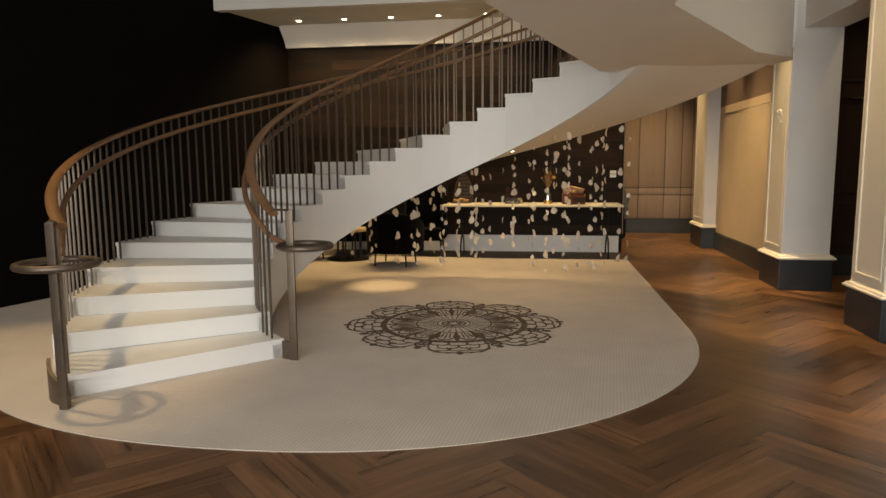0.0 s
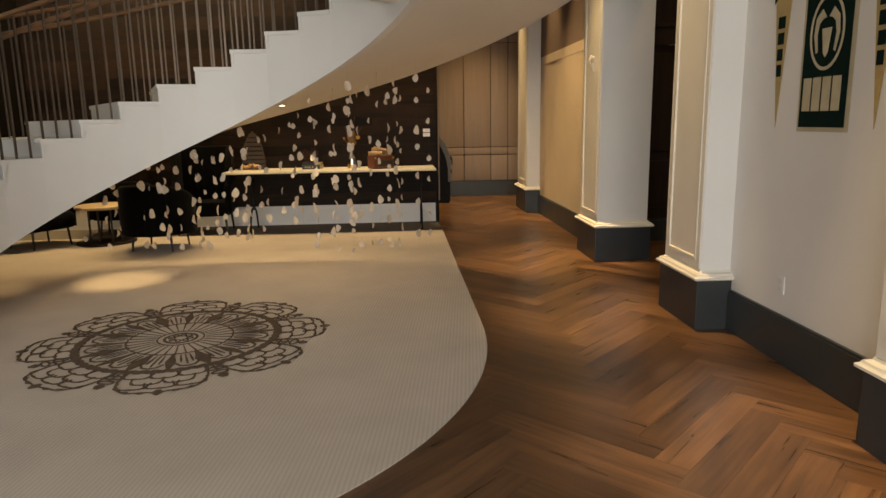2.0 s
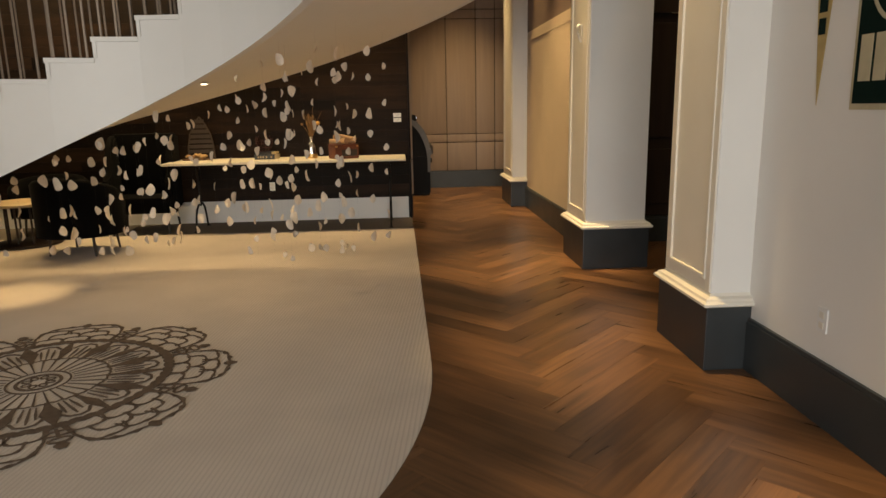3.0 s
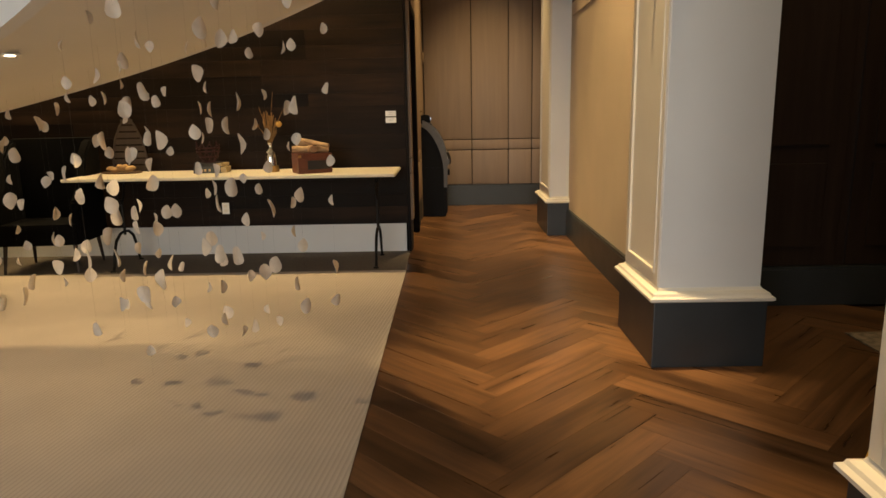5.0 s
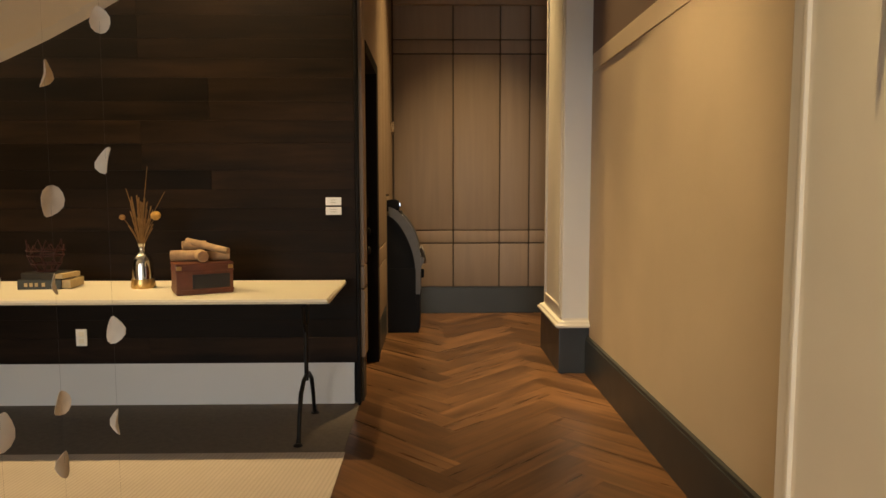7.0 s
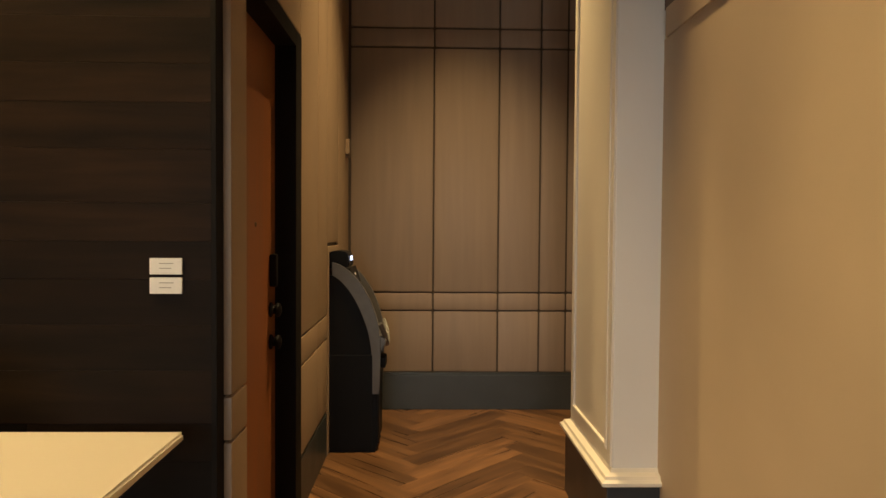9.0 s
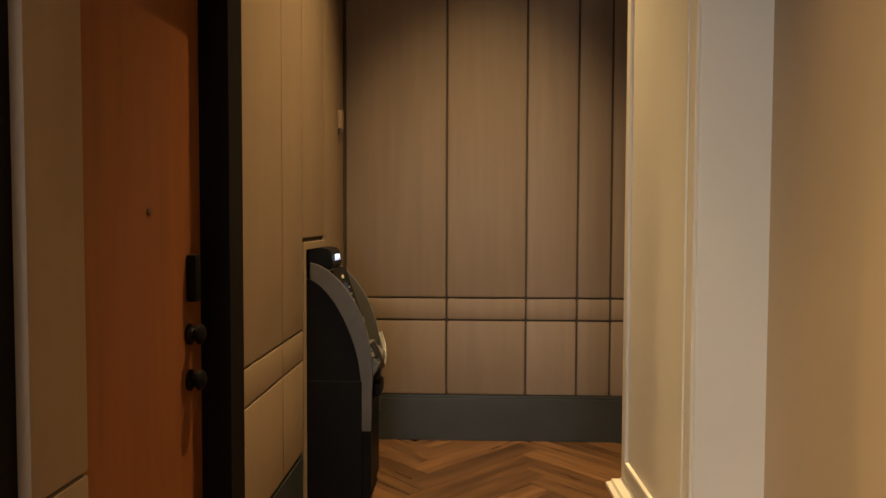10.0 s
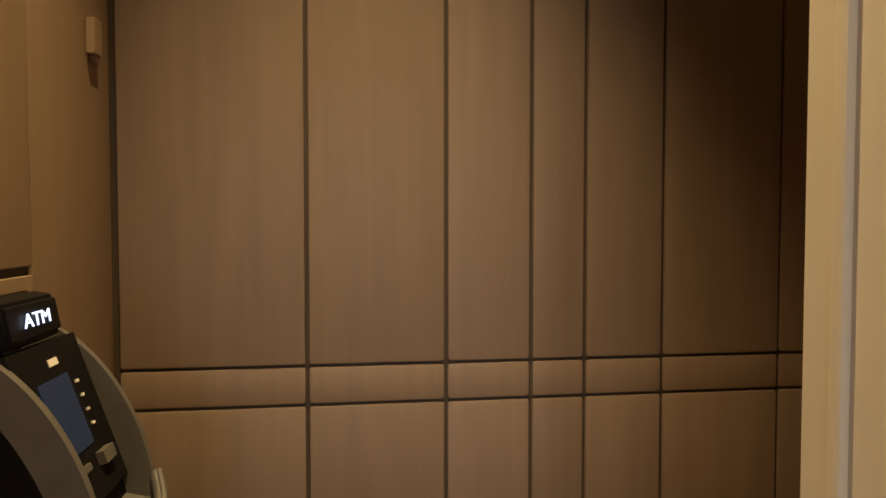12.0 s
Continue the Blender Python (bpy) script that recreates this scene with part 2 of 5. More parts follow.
def box(bm, x0, x1, y0, y1, z0, z1, bevel=0.0):
    g = bmesh.ops.create_cube(bm, size=1)
    vs = g["verts"]
    for v in vs:
        v.co = Vector((x0 + (v.co.x + 0.5) * (x1 - x0), y0 + (v.co.y + 0.5) * (y1 - y0), z0 + (v.co.z + 0.5) * (z1 - z0)))
    if bevel:
        es = list({e for v in vs for e in v.link_edges})
        bmesh.ops.bevel(bm, geom=es, offset=bevel, segments=2, affect="EDGES", profile=0.7)
    return vs


def boxed(*a, **k):
    bm = bmesh.new()
    box(bm, *a, **k)
    return bm


def tube(bm, pts, r, n=8, closed=False, squash=1.0):
    """A round or oval bar along a line of points; squash flattens it across the vertical."""
    pts = [Vector(p) for p in pts]
    rings = []
    for i, p in enumerate(pts):
        a = pts[i - 1] if (i or closed) else p
        c = pts[(i + 1) % len(pts)] if (i < len(pts) - 1 or closed) else p
        t = (c - a).normalized()
        s = t.cross(Vector((0, 0, 1)))
        s = s.normalized() if s.length > 1e-3 else Vector((1, 0, 0))
        u = s.cross(t)
        rr = r[i] if isinstance(r, (list, tuple)) else r
        rings.append([bm.verts.new(p + rr * (math.cos(2 * math.pi * k / n) * s + squash * math.sin(2 * math.pi * k / n) * u)) for k in range(n)])
    m = len(rings)
    for i in range(m if closed else m - 1):
        for k in range(n):
            bm.faces.new((rings[i][k], rings[i][(k + 1) % n], rings[(i + 1) % m][(k + 1) % n], rings[(i + 1) % m][k]))
    if not closed:
        bm.faces.new(rings[0][::-1]), bm.faces.new(rings[-1])


def lathe(bm, profile, n=24, centre=(0, 0, 0)):
    """Turns (radius, height) pairs round the vertical."""
    c = Vector(centre)
    rings = [[bm.verts.new(c + Vector((max(r, 1e-4) * math.cos(2 * math.pi * k / n), max(r, 1e-4) * math.sin(2 * math.pi * k / n), z))) for k in range(n)] for r, z in profile]
    for a, b in zip(rings, rings[1:]):
        for k in range(n):
            bm.faces.new((a[k], a[(k + 1) % n], b[(k + 1) % n], b[k]))
    bm.faces.new(rings[0][::-1]), bm.faces.new(rings[-1])


def prism(bm, outline, axis, lo, hi):
    """A closed outline of 2D points pushed from lo to hi along an axis."""
    def put(a, b, c):
        return {"x": (c, a, b), "y": (a, c, b), "z": (a, b, c)}[axis]
    f = [bm.verts.new(put(a, b, lo)) for a, b in outline]
    g = [bm.verts.new(put(a, b, hi)) for a, b in outline]
    bm.faces.new(f[::-1]), bm.faces.new(g)
    n = len(f)
    for i in range(n):
        bm.faces.new((f[i], f[(i + 1) % n], g[(i + 1) % n], g[i]))


def loft(bm, sections, caps=True):
    """Joins closed sections of equal point counts."""
    rows = [[bm.verts.new(p) for p in s] for s in sections]
    n = len(rows[0])
    for a, b in zip(rows, rows[1:]):
        for k in range(n):
            bm.faces.new((a[k], a[(k + 1) % n], b[(k + 1) % n], b[k]))
    if caps:
        bm.faces.new(rows[0][::-1]), bm.faces.new(rows[-1])


def ribbon(bm, pts, width, z, closed=False):
    """A flat band along a line on the floor; width may change point by point."""
    pts = [Vector((p[0], p[1], 0)) for p in pts]
    n = len(pts)
    left, right = [], []
    for i, p in enumerate(pts):
        a = pts[i - 1] if (i or closed) else p
        c = pts[(i + 1) % n] if (i < n - 1 or closed) else p
        t = (c - a).normalized()
        s = Vector((-t.y, t.x, 0)) * (width[i] if isinstance(width, (list, tuple)) else width) / 2
        left.append(bm.verts.new((p.x + s.x, p.y + s.y, z))), right.append(bm.verts.new((p.x - s.x, p.y - s.y, z)))
    for i in range(n if closed else n - 1):
        j = (i + 1) % n
        bm.faces.new((left[i], right[i], right[j], left[j]))


# ---- plan ----
WX = 3.22          # face of the wall along the aisle
TX = 3.18          # face of the tan wall farther on
END_Y = 15.25      # panelled wall that closes the corridor
BACK_Y = 11.84     # plank wall behind the stair
LX = 1.463         # left face of the corridor
TOP = 5.2          # ceiling of the hall
SC = Vector((-0.693, 6.443, 0))   # centre of the stair
R_IN, R_OUT, RISE, TURN_STEP, A0 = 1.879, 3.46, 0.1585, 10.4, 225.7
STEPS = 20


def polar(angle, r, z=0.0):
    return Vector((SC.x + r * math.cos(radians(angle)), SC.y + r * math.sin(radians(angle)), z))


def step_angle(i):
    return A0 - TURN_STEP * (i - 1)


def nose_z(angle):
    return RISE * (1 + (A0 - angle) / TURN_STEP)


# floor slab under everything
structure("floor", boxed(-6.6, 7.2, -4.3, 15.7, -0.25, -0.016), M_JOINT, "dark bed under the herringbone oak floor", "floor")

# carpet: a round front merging into a straight edge along the aisle
bm = bmesh.new()
CC, CR = Vector((-1.70, 6.51)), 3.15
EDGE_X = CC.x + CR
outline = [(EDGE_X, 11.0), (-6.2, 11.0), (-6.2, 5.15)]
for k in range(11, 73):
    a = radians(180 + 180 * k / 72)
    # a slightly squared circle
    c, n = math.cos(a), math.sin(a)
    outline.append((CC.x + CR * math.copysign(abs(c) ** 0.91, c), CC.y - CR * abs(n) ** 0.91))
prism(bm, outline, "z", -0.016, 0.005)
carpet = structure("carpet", bm, M_CARPET, "cream ribbed carpet inlaid in the oak floor with a round front", "carpet")
structure("carpet_strip", boxed(-6.2, EDGE_X - 0.01, 11.006, 11.90, -0.016, 0.003), M_STRIP, "dull grey carpet strip along the plank wall", "carpet")

# walls
def wall_box(name, x0, x1, y0, y1, z0, z1, m, label, bevel=0.0):
    return structure(name, boxed(x0, x1, y0, y1, z0, z1, bevel=bevel), m, label, "wall")


wall_box("wall_aisle", WX, WX + 0.2, -4.0, 6.40, 0, TOP, M_WALL, "smooth pale painted wall beside the aisle")
wall_box("wall_aisle_tan", TX, TX + 0.2, 9.20, 13.2, 0, 2.36, M_TAN, "tan fabric wallcovering along the corridor")
wall_box("wall_frieze", TX - 0.001, TX + 0.2, 9.20, 13.2, 2.49, TOP, M_BROWN, "dull brown upper wall above the rail")
wall_box("wall_recess_near", WX + 0.2, 7.0, 6.30, 6.50, 0, TOP, M_DARK, "dark wall of the side passage")
wall_box("wall_recess_far", 3.45, 7.0, 9.77, 9.95, 0, TOP, M_ESPRESSO, "dark espresso wood wall of the side passage")
wall_box("wall_recess_end", 7.0, 7.2, 6.30, 9.95, 0, TOP, M_DARK, "dark wall closing the side passage")
wall_box("wall_end", 1.2, 6.2, END_Y + 0.014, END_Y + 0.25, 0, TOP, M_GROOVE, "backing of the panelled end wall")
wall_box("wall_far_right", 6.2, 6.4, 9.95, END_Y + 0.25, 0, TOP, M_PANEL2, "brown wall round the corner of the corridor")
wall_box("wall_behind_tan", TX + 0.2, 6.2, 13.0, 13.2, 0, TOP, M_TAN, "tan wall round the corner of the corridor")
wall_box("wall_back", -6.4, 1.425, BACK_Y + 0.05, BACK_Y + 0.25, 0, TOP, M_BLACK, "backing of the dark plank wall")
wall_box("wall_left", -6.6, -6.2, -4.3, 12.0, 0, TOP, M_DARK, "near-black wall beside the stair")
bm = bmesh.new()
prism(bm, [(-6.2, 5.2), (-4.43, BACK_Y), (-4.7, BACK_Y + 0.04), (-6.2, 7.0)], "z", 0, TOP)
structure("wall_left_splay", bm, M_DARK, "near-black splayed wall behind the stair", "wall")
# street front with its window openings
bm = bmesh.new()
for x0, x1, z0, z1 in ((-6.6, -4.8, 0, TOP), (2.4, 3.5, 0, TOP), (-4.8, 2.4, 0, 0.4), (-4.8, 2.4, 4.2, TOP), (-2.5, -2.3, 0.4, 4.2), (0.0, 0.2, 0.4, 4.2)):
    box(bm, x0, x1, -4.2, -4.0, z0, z1)
structure("wall_front", bm, M_WALL, "pale front wall with tall street windows", "wall")
# left side of the corridor, with the door recess and the niche of the cash machine
bm = bmesh.new()
box(bm, 1.05, LX, 11.92, 12.10, 0, TOP), box(bm, 1.05, LX, 13.0, 14.14, 0, TOP), box(bm, 1.05, LX, 12.10, 13.0, 2.43, TOP)
box(bm, 1.05, LX, 14.14, 14.58, 1.36, TOP), box(bm, 1.05, LX, 14.58, END_Y + 0.03, 0, TOP), box(bm, 1.0, 1.05, 11.92, END_Y + 0.03, 0, TOP)
structure("wall_corridor", bm, M_GROOVE, "backing of the tan panelled corridor wall", "wall")
# ceilings
structure("ceiling", boxed(-6.6, 7.2, -4.3, 10.2, TOP, TOP + 0.2), M_CEIL, "plain ceiling high over the hall", "ceiling")
structure("ceiling_corridor", boxed(1.0, 6.4, 12.8, 15.7, TOP, TOP + 0.2), M_CEIL, "plain corridor ceiling", "ceiling")
structure("ceiling_upper", boxed(1.2, 7.2, 10.2, 12.8, TOP, TOP + 0.2), M_CEIL, "plain ceiling over the aisle", "ceiling")
structure("ceiling_back", boxed(-6.4, 1.48, 10.2, 12.05, 3.93, 4.13), M_CEIL, "lowered ceiling with downlights along the plank wall", "ceiling")
structure("bulkhead", boxed(-6.4, 1.48, 10.05, 10.2, 3.89, TOP), M_WHITE, "white bulkhead at the edge of the lowered ceiling", "bulkhead")

# ---- staircase ----
stair = thing("curved_staircase", "white curved staircase with a smooth plaster soffit rising over the carpet", "staircase", (SC.x, SC.y, 0))
INNER_DROP, OUTER_DROP = 0.695, 0.640
TOP_A = step_angle(STEPS + 1)
for i in range(1, STEPS + 1):
    a, b = step_angle(i), step_angle(i + 1)
    z = RISE * i
    bm = bmesh.new()
    # tread with its riser: an L in section, swept over the tread's angle
    def ring(t, lo, hi):
        return [polar(t, R_IN - 0.012, lo), polar(t, R_OUT + 0.012, lo), polar(t, R_OUT + 0.012, hi), polar(t, R_IN - 0.012, hi)]
    loft(bm, [ring(a + 0.25, z - 0.035, z), *[ring(a + (b - a) * k / 4, z - 0.035, z) for k in range(1, 5)]])
    low = max(0.0, z - RISE)
    loft(bm, [ring(a, low + 0.002, z - 0.035), ring(a - 0.8, low + 0.002, z - 0.035)])
    part("tread", bm, M_WHITE, stair, smooth=30, world=True)


def bottom(angle, drop):
    return max(0.0, nose_z(angle) - drop)


def stringer(r0, r1, drop):
    bm = bmesh.new()
    for i in range(1, STEPS + 1):
        a, b = step_angle(i), step_angle(i + 1)
        hi = RISE * i - 0.036
        secs = []
        for k in range(4):
            t = a + (b - a) * k / 3
            lo = min(bottom(t, drop), hi - 0.01)
            secs.append([polar(t, r0, lo), polar(t, r1, lo), polar(t, r1, hi), polar(t, r0, hi)])
        loft(bm, secs)
    bmesh.ops.remove_doubles(bm, verts=bm.verts, dist=0.0005)
    return bm


part("inner_stringer", stringer(R_IN, R_IN + 0.08, INNER_DROP), M_WHITE, stair, smooth=25, world=True)
part("outer_stringer", stringer(R_OUT - 0.08, R_OUT, OUTER_DROP), M_WHITE, stair, smooth=25, world=True)
bm = bmesh.new()
secs = []
for k in range(0, 100):
    t = step_angle(4.6) + (TOP_A - step_angle(4.6)) * k / 99
    zi, zo = bottom(t, INNER_DROP), bottom(t, OUTER_DROP)
    secs.append([polar(t, R_IN + 0.001, zi + 0.002), polar(t, R_OUT - 0.001, zo + 0.002), polar(t, R_OUT - 0.001, zo + 0.07), polar(t, R_IN + 0.001, zi + 0.07)])
loft(bm, secs)
part("soffit", bm, M_SOFFIT, stair, "smooth beige plaster underside", smooth=40, world=True)

# landing that carries on from the last step towards the street front
ZI, ZO, ZT = 2.50, 2.60, RISE * (STEPS + 1)
inner = [(0.90, 7.45), (0.78, 7.45), (0.66, 7.40), (0.42, 6.60), (0.03, 5.25), (-0.28, 4.15), (-0.45, 3.0), (-0.55, 1.0), (-0.65, -3.98)]
outer = [(2.54, 8.00), (2.64, 7.66), (2.56, 7.46), (2.10, 7.05), (1.53, 5.98), (0.93, 4.87), (0.75, 3.0), (0.70, 1.0), (0.70, -3.98)]
bm = bmesh.new()
loft(bm, [[Vector((*p, ZI)), Vector((*q, ZO)), Vector((*q, ZT)), Vector((*p, ZT))] for p, q in zip(inner, outer)])
part("landing", bm, M_SOFFIT, stair, smooth=40, world=True)

# railings
RAIL_H, LOW_H = 1.05, 0.89


def railing(name, r, per_step, newel_at, ring_at, ring_r, label):
    ob = thing(name, label, "railing", (newel_at[0], newel_at[1], 0))
    # the rails run from just before the first step up to the landing
    path = [polar(A0 + 2.0 - (A0 + 2.0 - TOP_A) * k / 90, r) for k in range(91)]
    top, low = [], []
    for k, p in enumerate(path):
        ang = A0 + 2.0 - (A0 + 2.0 - TOP_A) * k / 90
        zz = nose_z(ang)
        top.append(Vector((p.x, p.y, zz + RAIL_H)))
        q = polar(ang, r + (0.055 if r < 2.5 else -0.055))
        low.append(Vector((q.x, q.y, zz + LOW_H)))
    bm = bmesh.new()
    tube(bm, top, 0.041, 12, squash=0.5)
    part("handrail", bm, M_RAIL, ob, "brown rounded top rail", smooth=50, world=True)
    # the lower rail sweeps down and closes in a level loop round the newel
    c = Vector((ring_at[0], ring_at[1], 0.93))
    start = low[4]
    d = Vector((start.x - c.x, start.y - c.y, 0)).normalized()
    a0 = math.atan2(d.y, d.x)
    loop = [c + Vector((ring_r * math.cos(a0 + s), ring_r * math.sin(a0 + s), 0)) for s in [2 * math.pi * k / 28 for k in range(28)]]
    bm = bmesh.new()
    tube(bm, loop, 0.024, 8, closed=True)
    part("rail_loop", bm, M_BRONZE, ob, smooth=50, world=True)
    bm = bmesh.new()
    tube(bm, [loop[0] + Vector((0, 0, 0.004)), (loop[0] + start) / 2 - Vector((0, 0, 0.05)), *low[4:]], 0.023, 8)
    part("lower_rail", bm, M_RAIL, ob, smooth=50, world=True)
    # newel: a flat upright bar with a top plate and a curved shoe
    nx, ny = newel_at
    bm = bmesh.new()
    box(bm, nx - 0.03, nx + 0.03, ny - 0.012, ny + 0.012, 0, 1.21, bevel=0.003)
    part("newel", bm, M_BRONZE, ob, smooth=40, world=True)
    bm = bmesh.new()
    e = path[2]
    away = Vector((e.x - nx, e.y - ny, 0))
    tube(bm, [Vector((nx, ny, 1.205)), Vector((nx, ny, 1.205)) + away * 0.5, Vector((e.x, e.y, 1.205))], 0.03, 6, squash=0.3)
    part("top_plate", bm, M_BRONZE, ob, world=True)
    bm = bmesh.new()
    # the shoe curls from the newel's foot round the end of the stringer, growing taller
    out = 1 if r > 2.5 else -1
    secs = []
    for k in range(13):
        s = k / 12
        ang = A0 + 4.6 - 6.6 * s
        p = polar(ang, r + out * 0.115 * math.sin(math.pi * 0.62 * s)) if k else Vector((nx, ny, 0))
        p = Vector((p.x, p.y, 0)) * min(1, s * 4) + Vector((nx, ny, 0)) * (1 - min(1, s * 4))
        d = polar(ang, r) - polar(ang, r - 0.012)
        n = Vector((d.x, d.y, 0))
        lo, hi = 0.0, 0.07 + 0.20 * s
        if out < 0:
            p, hi = Vector((nx, ny, 0)) + away * s * 0.45, 0.15
        secs.append([p - n + Vector((0, 0, lo)), p + n + Vector((0, 0, lo)), p + n + Vector((0, 0, hi)), p - n + Vector((0, 0, hi))])
    loft(bm, secs)
    part("shoe", bm, M_BRONZE, ob, world=True)
    # balusters, each standing on its tread
    for i in range(1, STEPS + 1):
        for k in range(per_step):
            ang = step_angle(i) - TURN_STEP * (k + 0.5) / per_step
            p = polar(ang, r)
            bm = bmesh.new()
            box(bm, -0.008, 0.008, -0.008, 0.008, 0, nose_z(ang) + RAIL_H - 0.015 - RISE * i)
            b = part("baluster", bm, M_BRONZE, ob)
            b.matrix_basis = ob.matrix_basis.inverted() @ Matrix.Translation((p.x, p.y, RISE * i)) @ pose(0, 0, 0, 0, 0, ang)
    return ob


railing("stair_railing", R_IN + 0.06, 3, (-1.88, 5.03), (-1.75, 5.0), 0.20, "bronze inner stair railing with slim square balusters and looped end")
railing("stair_railing", R_OUT - 0.06, 5, (-2.96, 3.80), (-3.03, 3.93), 0.24, "bronze outer stair railing with slim square balusters and looped end")

# ---- columns, baseboards and mouldings along the aisle ----


def column(name, x0, x1, y0, y1):
    ob = thing(name, "white square column with a recessed cream panel and charcoal plinth", "column", ((x0 + x1) / 2, (y0 + y1) / 2, 0), group="aisle columns", kind="structure")
    part("plinth", boxed(x0, x1, y0, y1, 0, 0.37, bevel=0.006), M_BASE, ob, "charcoal plinth", world=True)
    bm = bmesh.new()
    g = 0.032
    secs = []
    for o, z in ((0.015, 0.37), (0.028, 0.378), (0.028, 0.392), (0.012, 0.402), (0.006, 0.415), (-0.02, 0.425), (-g + 0.004, 0.44)):
        secs.append([Vector((x0 - o, y0 - o, z)), Vector((x1 + o, y0 - o, z)), Vector((x1 + o, y1 + o, z)), Vector((x0 - o, y1 + o, z))])
    loft(bm, secs)
    part("cap_moulding", bm, M_TRIM, ob, "cream stepped moulding", world=True)
    part("shaft", boxed(x0 + g, x1 - g, y0 + g, y1 - g, 0.43, TOP, bevel=0.004), M_WHITE, ob, world=True)
    # raised frame round the panel on the aisle side
    fx = x0 + g
    ya, yb, za = y0 + g + 0.006, y1 - g - 0.006, 0.445
    for y2, y3, z2, z3 in ((ya, ya + 0.055, za, TOP), (yb - 0.055, yb, za, TOP), (ya + 0.055, yb - 0.055, za, za + 0.06)):
        part("panel_frame", boxed(fx - 0.010, fx + 0.01, y2, y3, z2, z3, bevel=0.003), M_TRIM, ob, world=True)
    for y2, y3, z2, z3 in ((ya + 0.055, ya + 0.080, za + 0.06, TOP), (yb - 0.080, yb - 0.055, za + 0.06, TOP), (ya + 0.080, yb - 0.080, za + 0.06, za + 0.085)):
        part("moulding", boxed(fx - 0.016, fx + 0.01, y2, y3, z2, z3, bevel=0.008), M_TRIM, ob, world=True)
    part("panel", boxed(fx - 0.003, fx + 0.01, ya + 0.080, yb - 0.080, za + 0.085, TOP), M_TRIM, ob, world=True)
    return ob


column("column_front", 2.965, 3.28, 3.72, 4.412)
column("column_near", 2.965, 3.28, 6.16, 6.85)
column("column_middle", 2.94, 3.545, 8.59, 9.33)
column("column_far", 2.942, 3.25, 12.59, 13.49)


def baseboard(x0, x1, y0, y1, h=0.30):
    bm = bmesh.new()
    box(bm, x0, x1, y0, y1, 0, h - 0.02, bevel=0.004)
    box(bm, x0 + 0.006, x1 - 0.006, y0 + 0.006, y1 - 0.006, h - 0.02, h, bevel=0.004)
    return structure("baseboard", bm, M_BASE, "tall charcoal baseboard with a stepped top", "baseboard")


baseboard(WX - 0.025, WX + 0.01, -4.0, 3.72)
baseboard(WX - 0.025, WX + 0.01, 4.412, 6.16)
baseboard(TX - 0.03, TX + 0.01, 9.33, 12.59)
baseboard(3.45, 6.95, 9.72, 9.78, 0.28)
bm = bmesh.new()
box(bm, TX - 0.007, TX + 0.05, 9.33, 12.59, 2.362, 2.490, bevel=0.003)
structure("wall_rail", bm, M_TAN, "tan picture rail along the corridor wall", "trim")
structure("header_beam", boxed(3.08, 3.53, 6.4, 8.62, 3.09, TOP), M_WHITE, "pale beam between the columns", "beam")

# panels of the end wall: padded boards with narrow grooves
END_X = [1.490, 2.186, 2.730, 3.078, 3.305, 3.642, 4.17, 4.8, 5.4, 6.2]
END_Z = [0.312, 0.832, 0.985, 3.02, 3.18, 5.19]
end = bpy.data.objects["wall_end"]
for xa, xb in zip(END_X, END_X[1:]):
    for za, zb in zip(END_Z, END_Z[1:]):
        part("panel", boxed(xa + 0.006, xb - 0.006, END_Y, END_Y + 0.04, za + 0.005, zb - 0.005, bevel=0.018), M_PANEL, end, smooth=40)
baseboard(1.476, 6.2, END_Y - 0.012, END_Y + 0.013, 0.312)
structure("trim_end", boxed(1.50, 6.2, END_Y - 0.05, END_Y - 0.001, 3.56, 3.66, bevel=0.006), M_PANEL2, "brown ledge trim high on the end wall", "trim")

# panels of the left corridor wall, door and trims
cw = bpy.data.objects["wall_corridor"]
CZ = [0.312, 0.790, 0.945, 5.19]


def corridor_panel(y0, y1, z0, z1):
    part("panel", boxed(LX - 0.02, LX + 0.015, y0 + 0.002, y1 - 0.002, z0 + 0.004, z1 - 0.004, bevel=0.010), M_PANEL2, cw, smooth=40)


for y0, y1 in ((11.90, 12.10), (13.135, 13.69), (13.69, 14.075), (14.62, END_Y)):
    for z0, z1 in zip(CZ, CZ[1:]):
        corridor_panel(y0, y1, z0, z1)
corridor_panel(14.075, 14.62, 1.415, 5.19), corridor_panel(12.10, 13.135, 2.50, 5.19)
baseboard(LX - 0.01, LX + 0.012, 13.135, 14.075, 0.312)
baseboard(LX - 0.01, LX + 0.012, 14.62, END_Y, 0.312)
bm = bmesh.new()
box(bm, 1.37, LX + 0.02, 12.985, 13.13, 0, 2.49, bevel=0.003), box(bm, 1.37, LX + 0.02, 12.105, 12.985, 2.41, 2.49, bevel=0.003)
structure("door_frame_1", bm, M_BLACK, "black door frame in the corridor wall", "door frame")
door = tagged(thing("door_1", "closed orange-brown wooden door with black lock fittings", "door", (1.36, 12.54, 0)), kind="structure")
part("leaf", boxed(1.33, 1.38, 12.105, 12.983, 0.005, 2.408, bevel=0.003), M_DOOR, door, world=True)
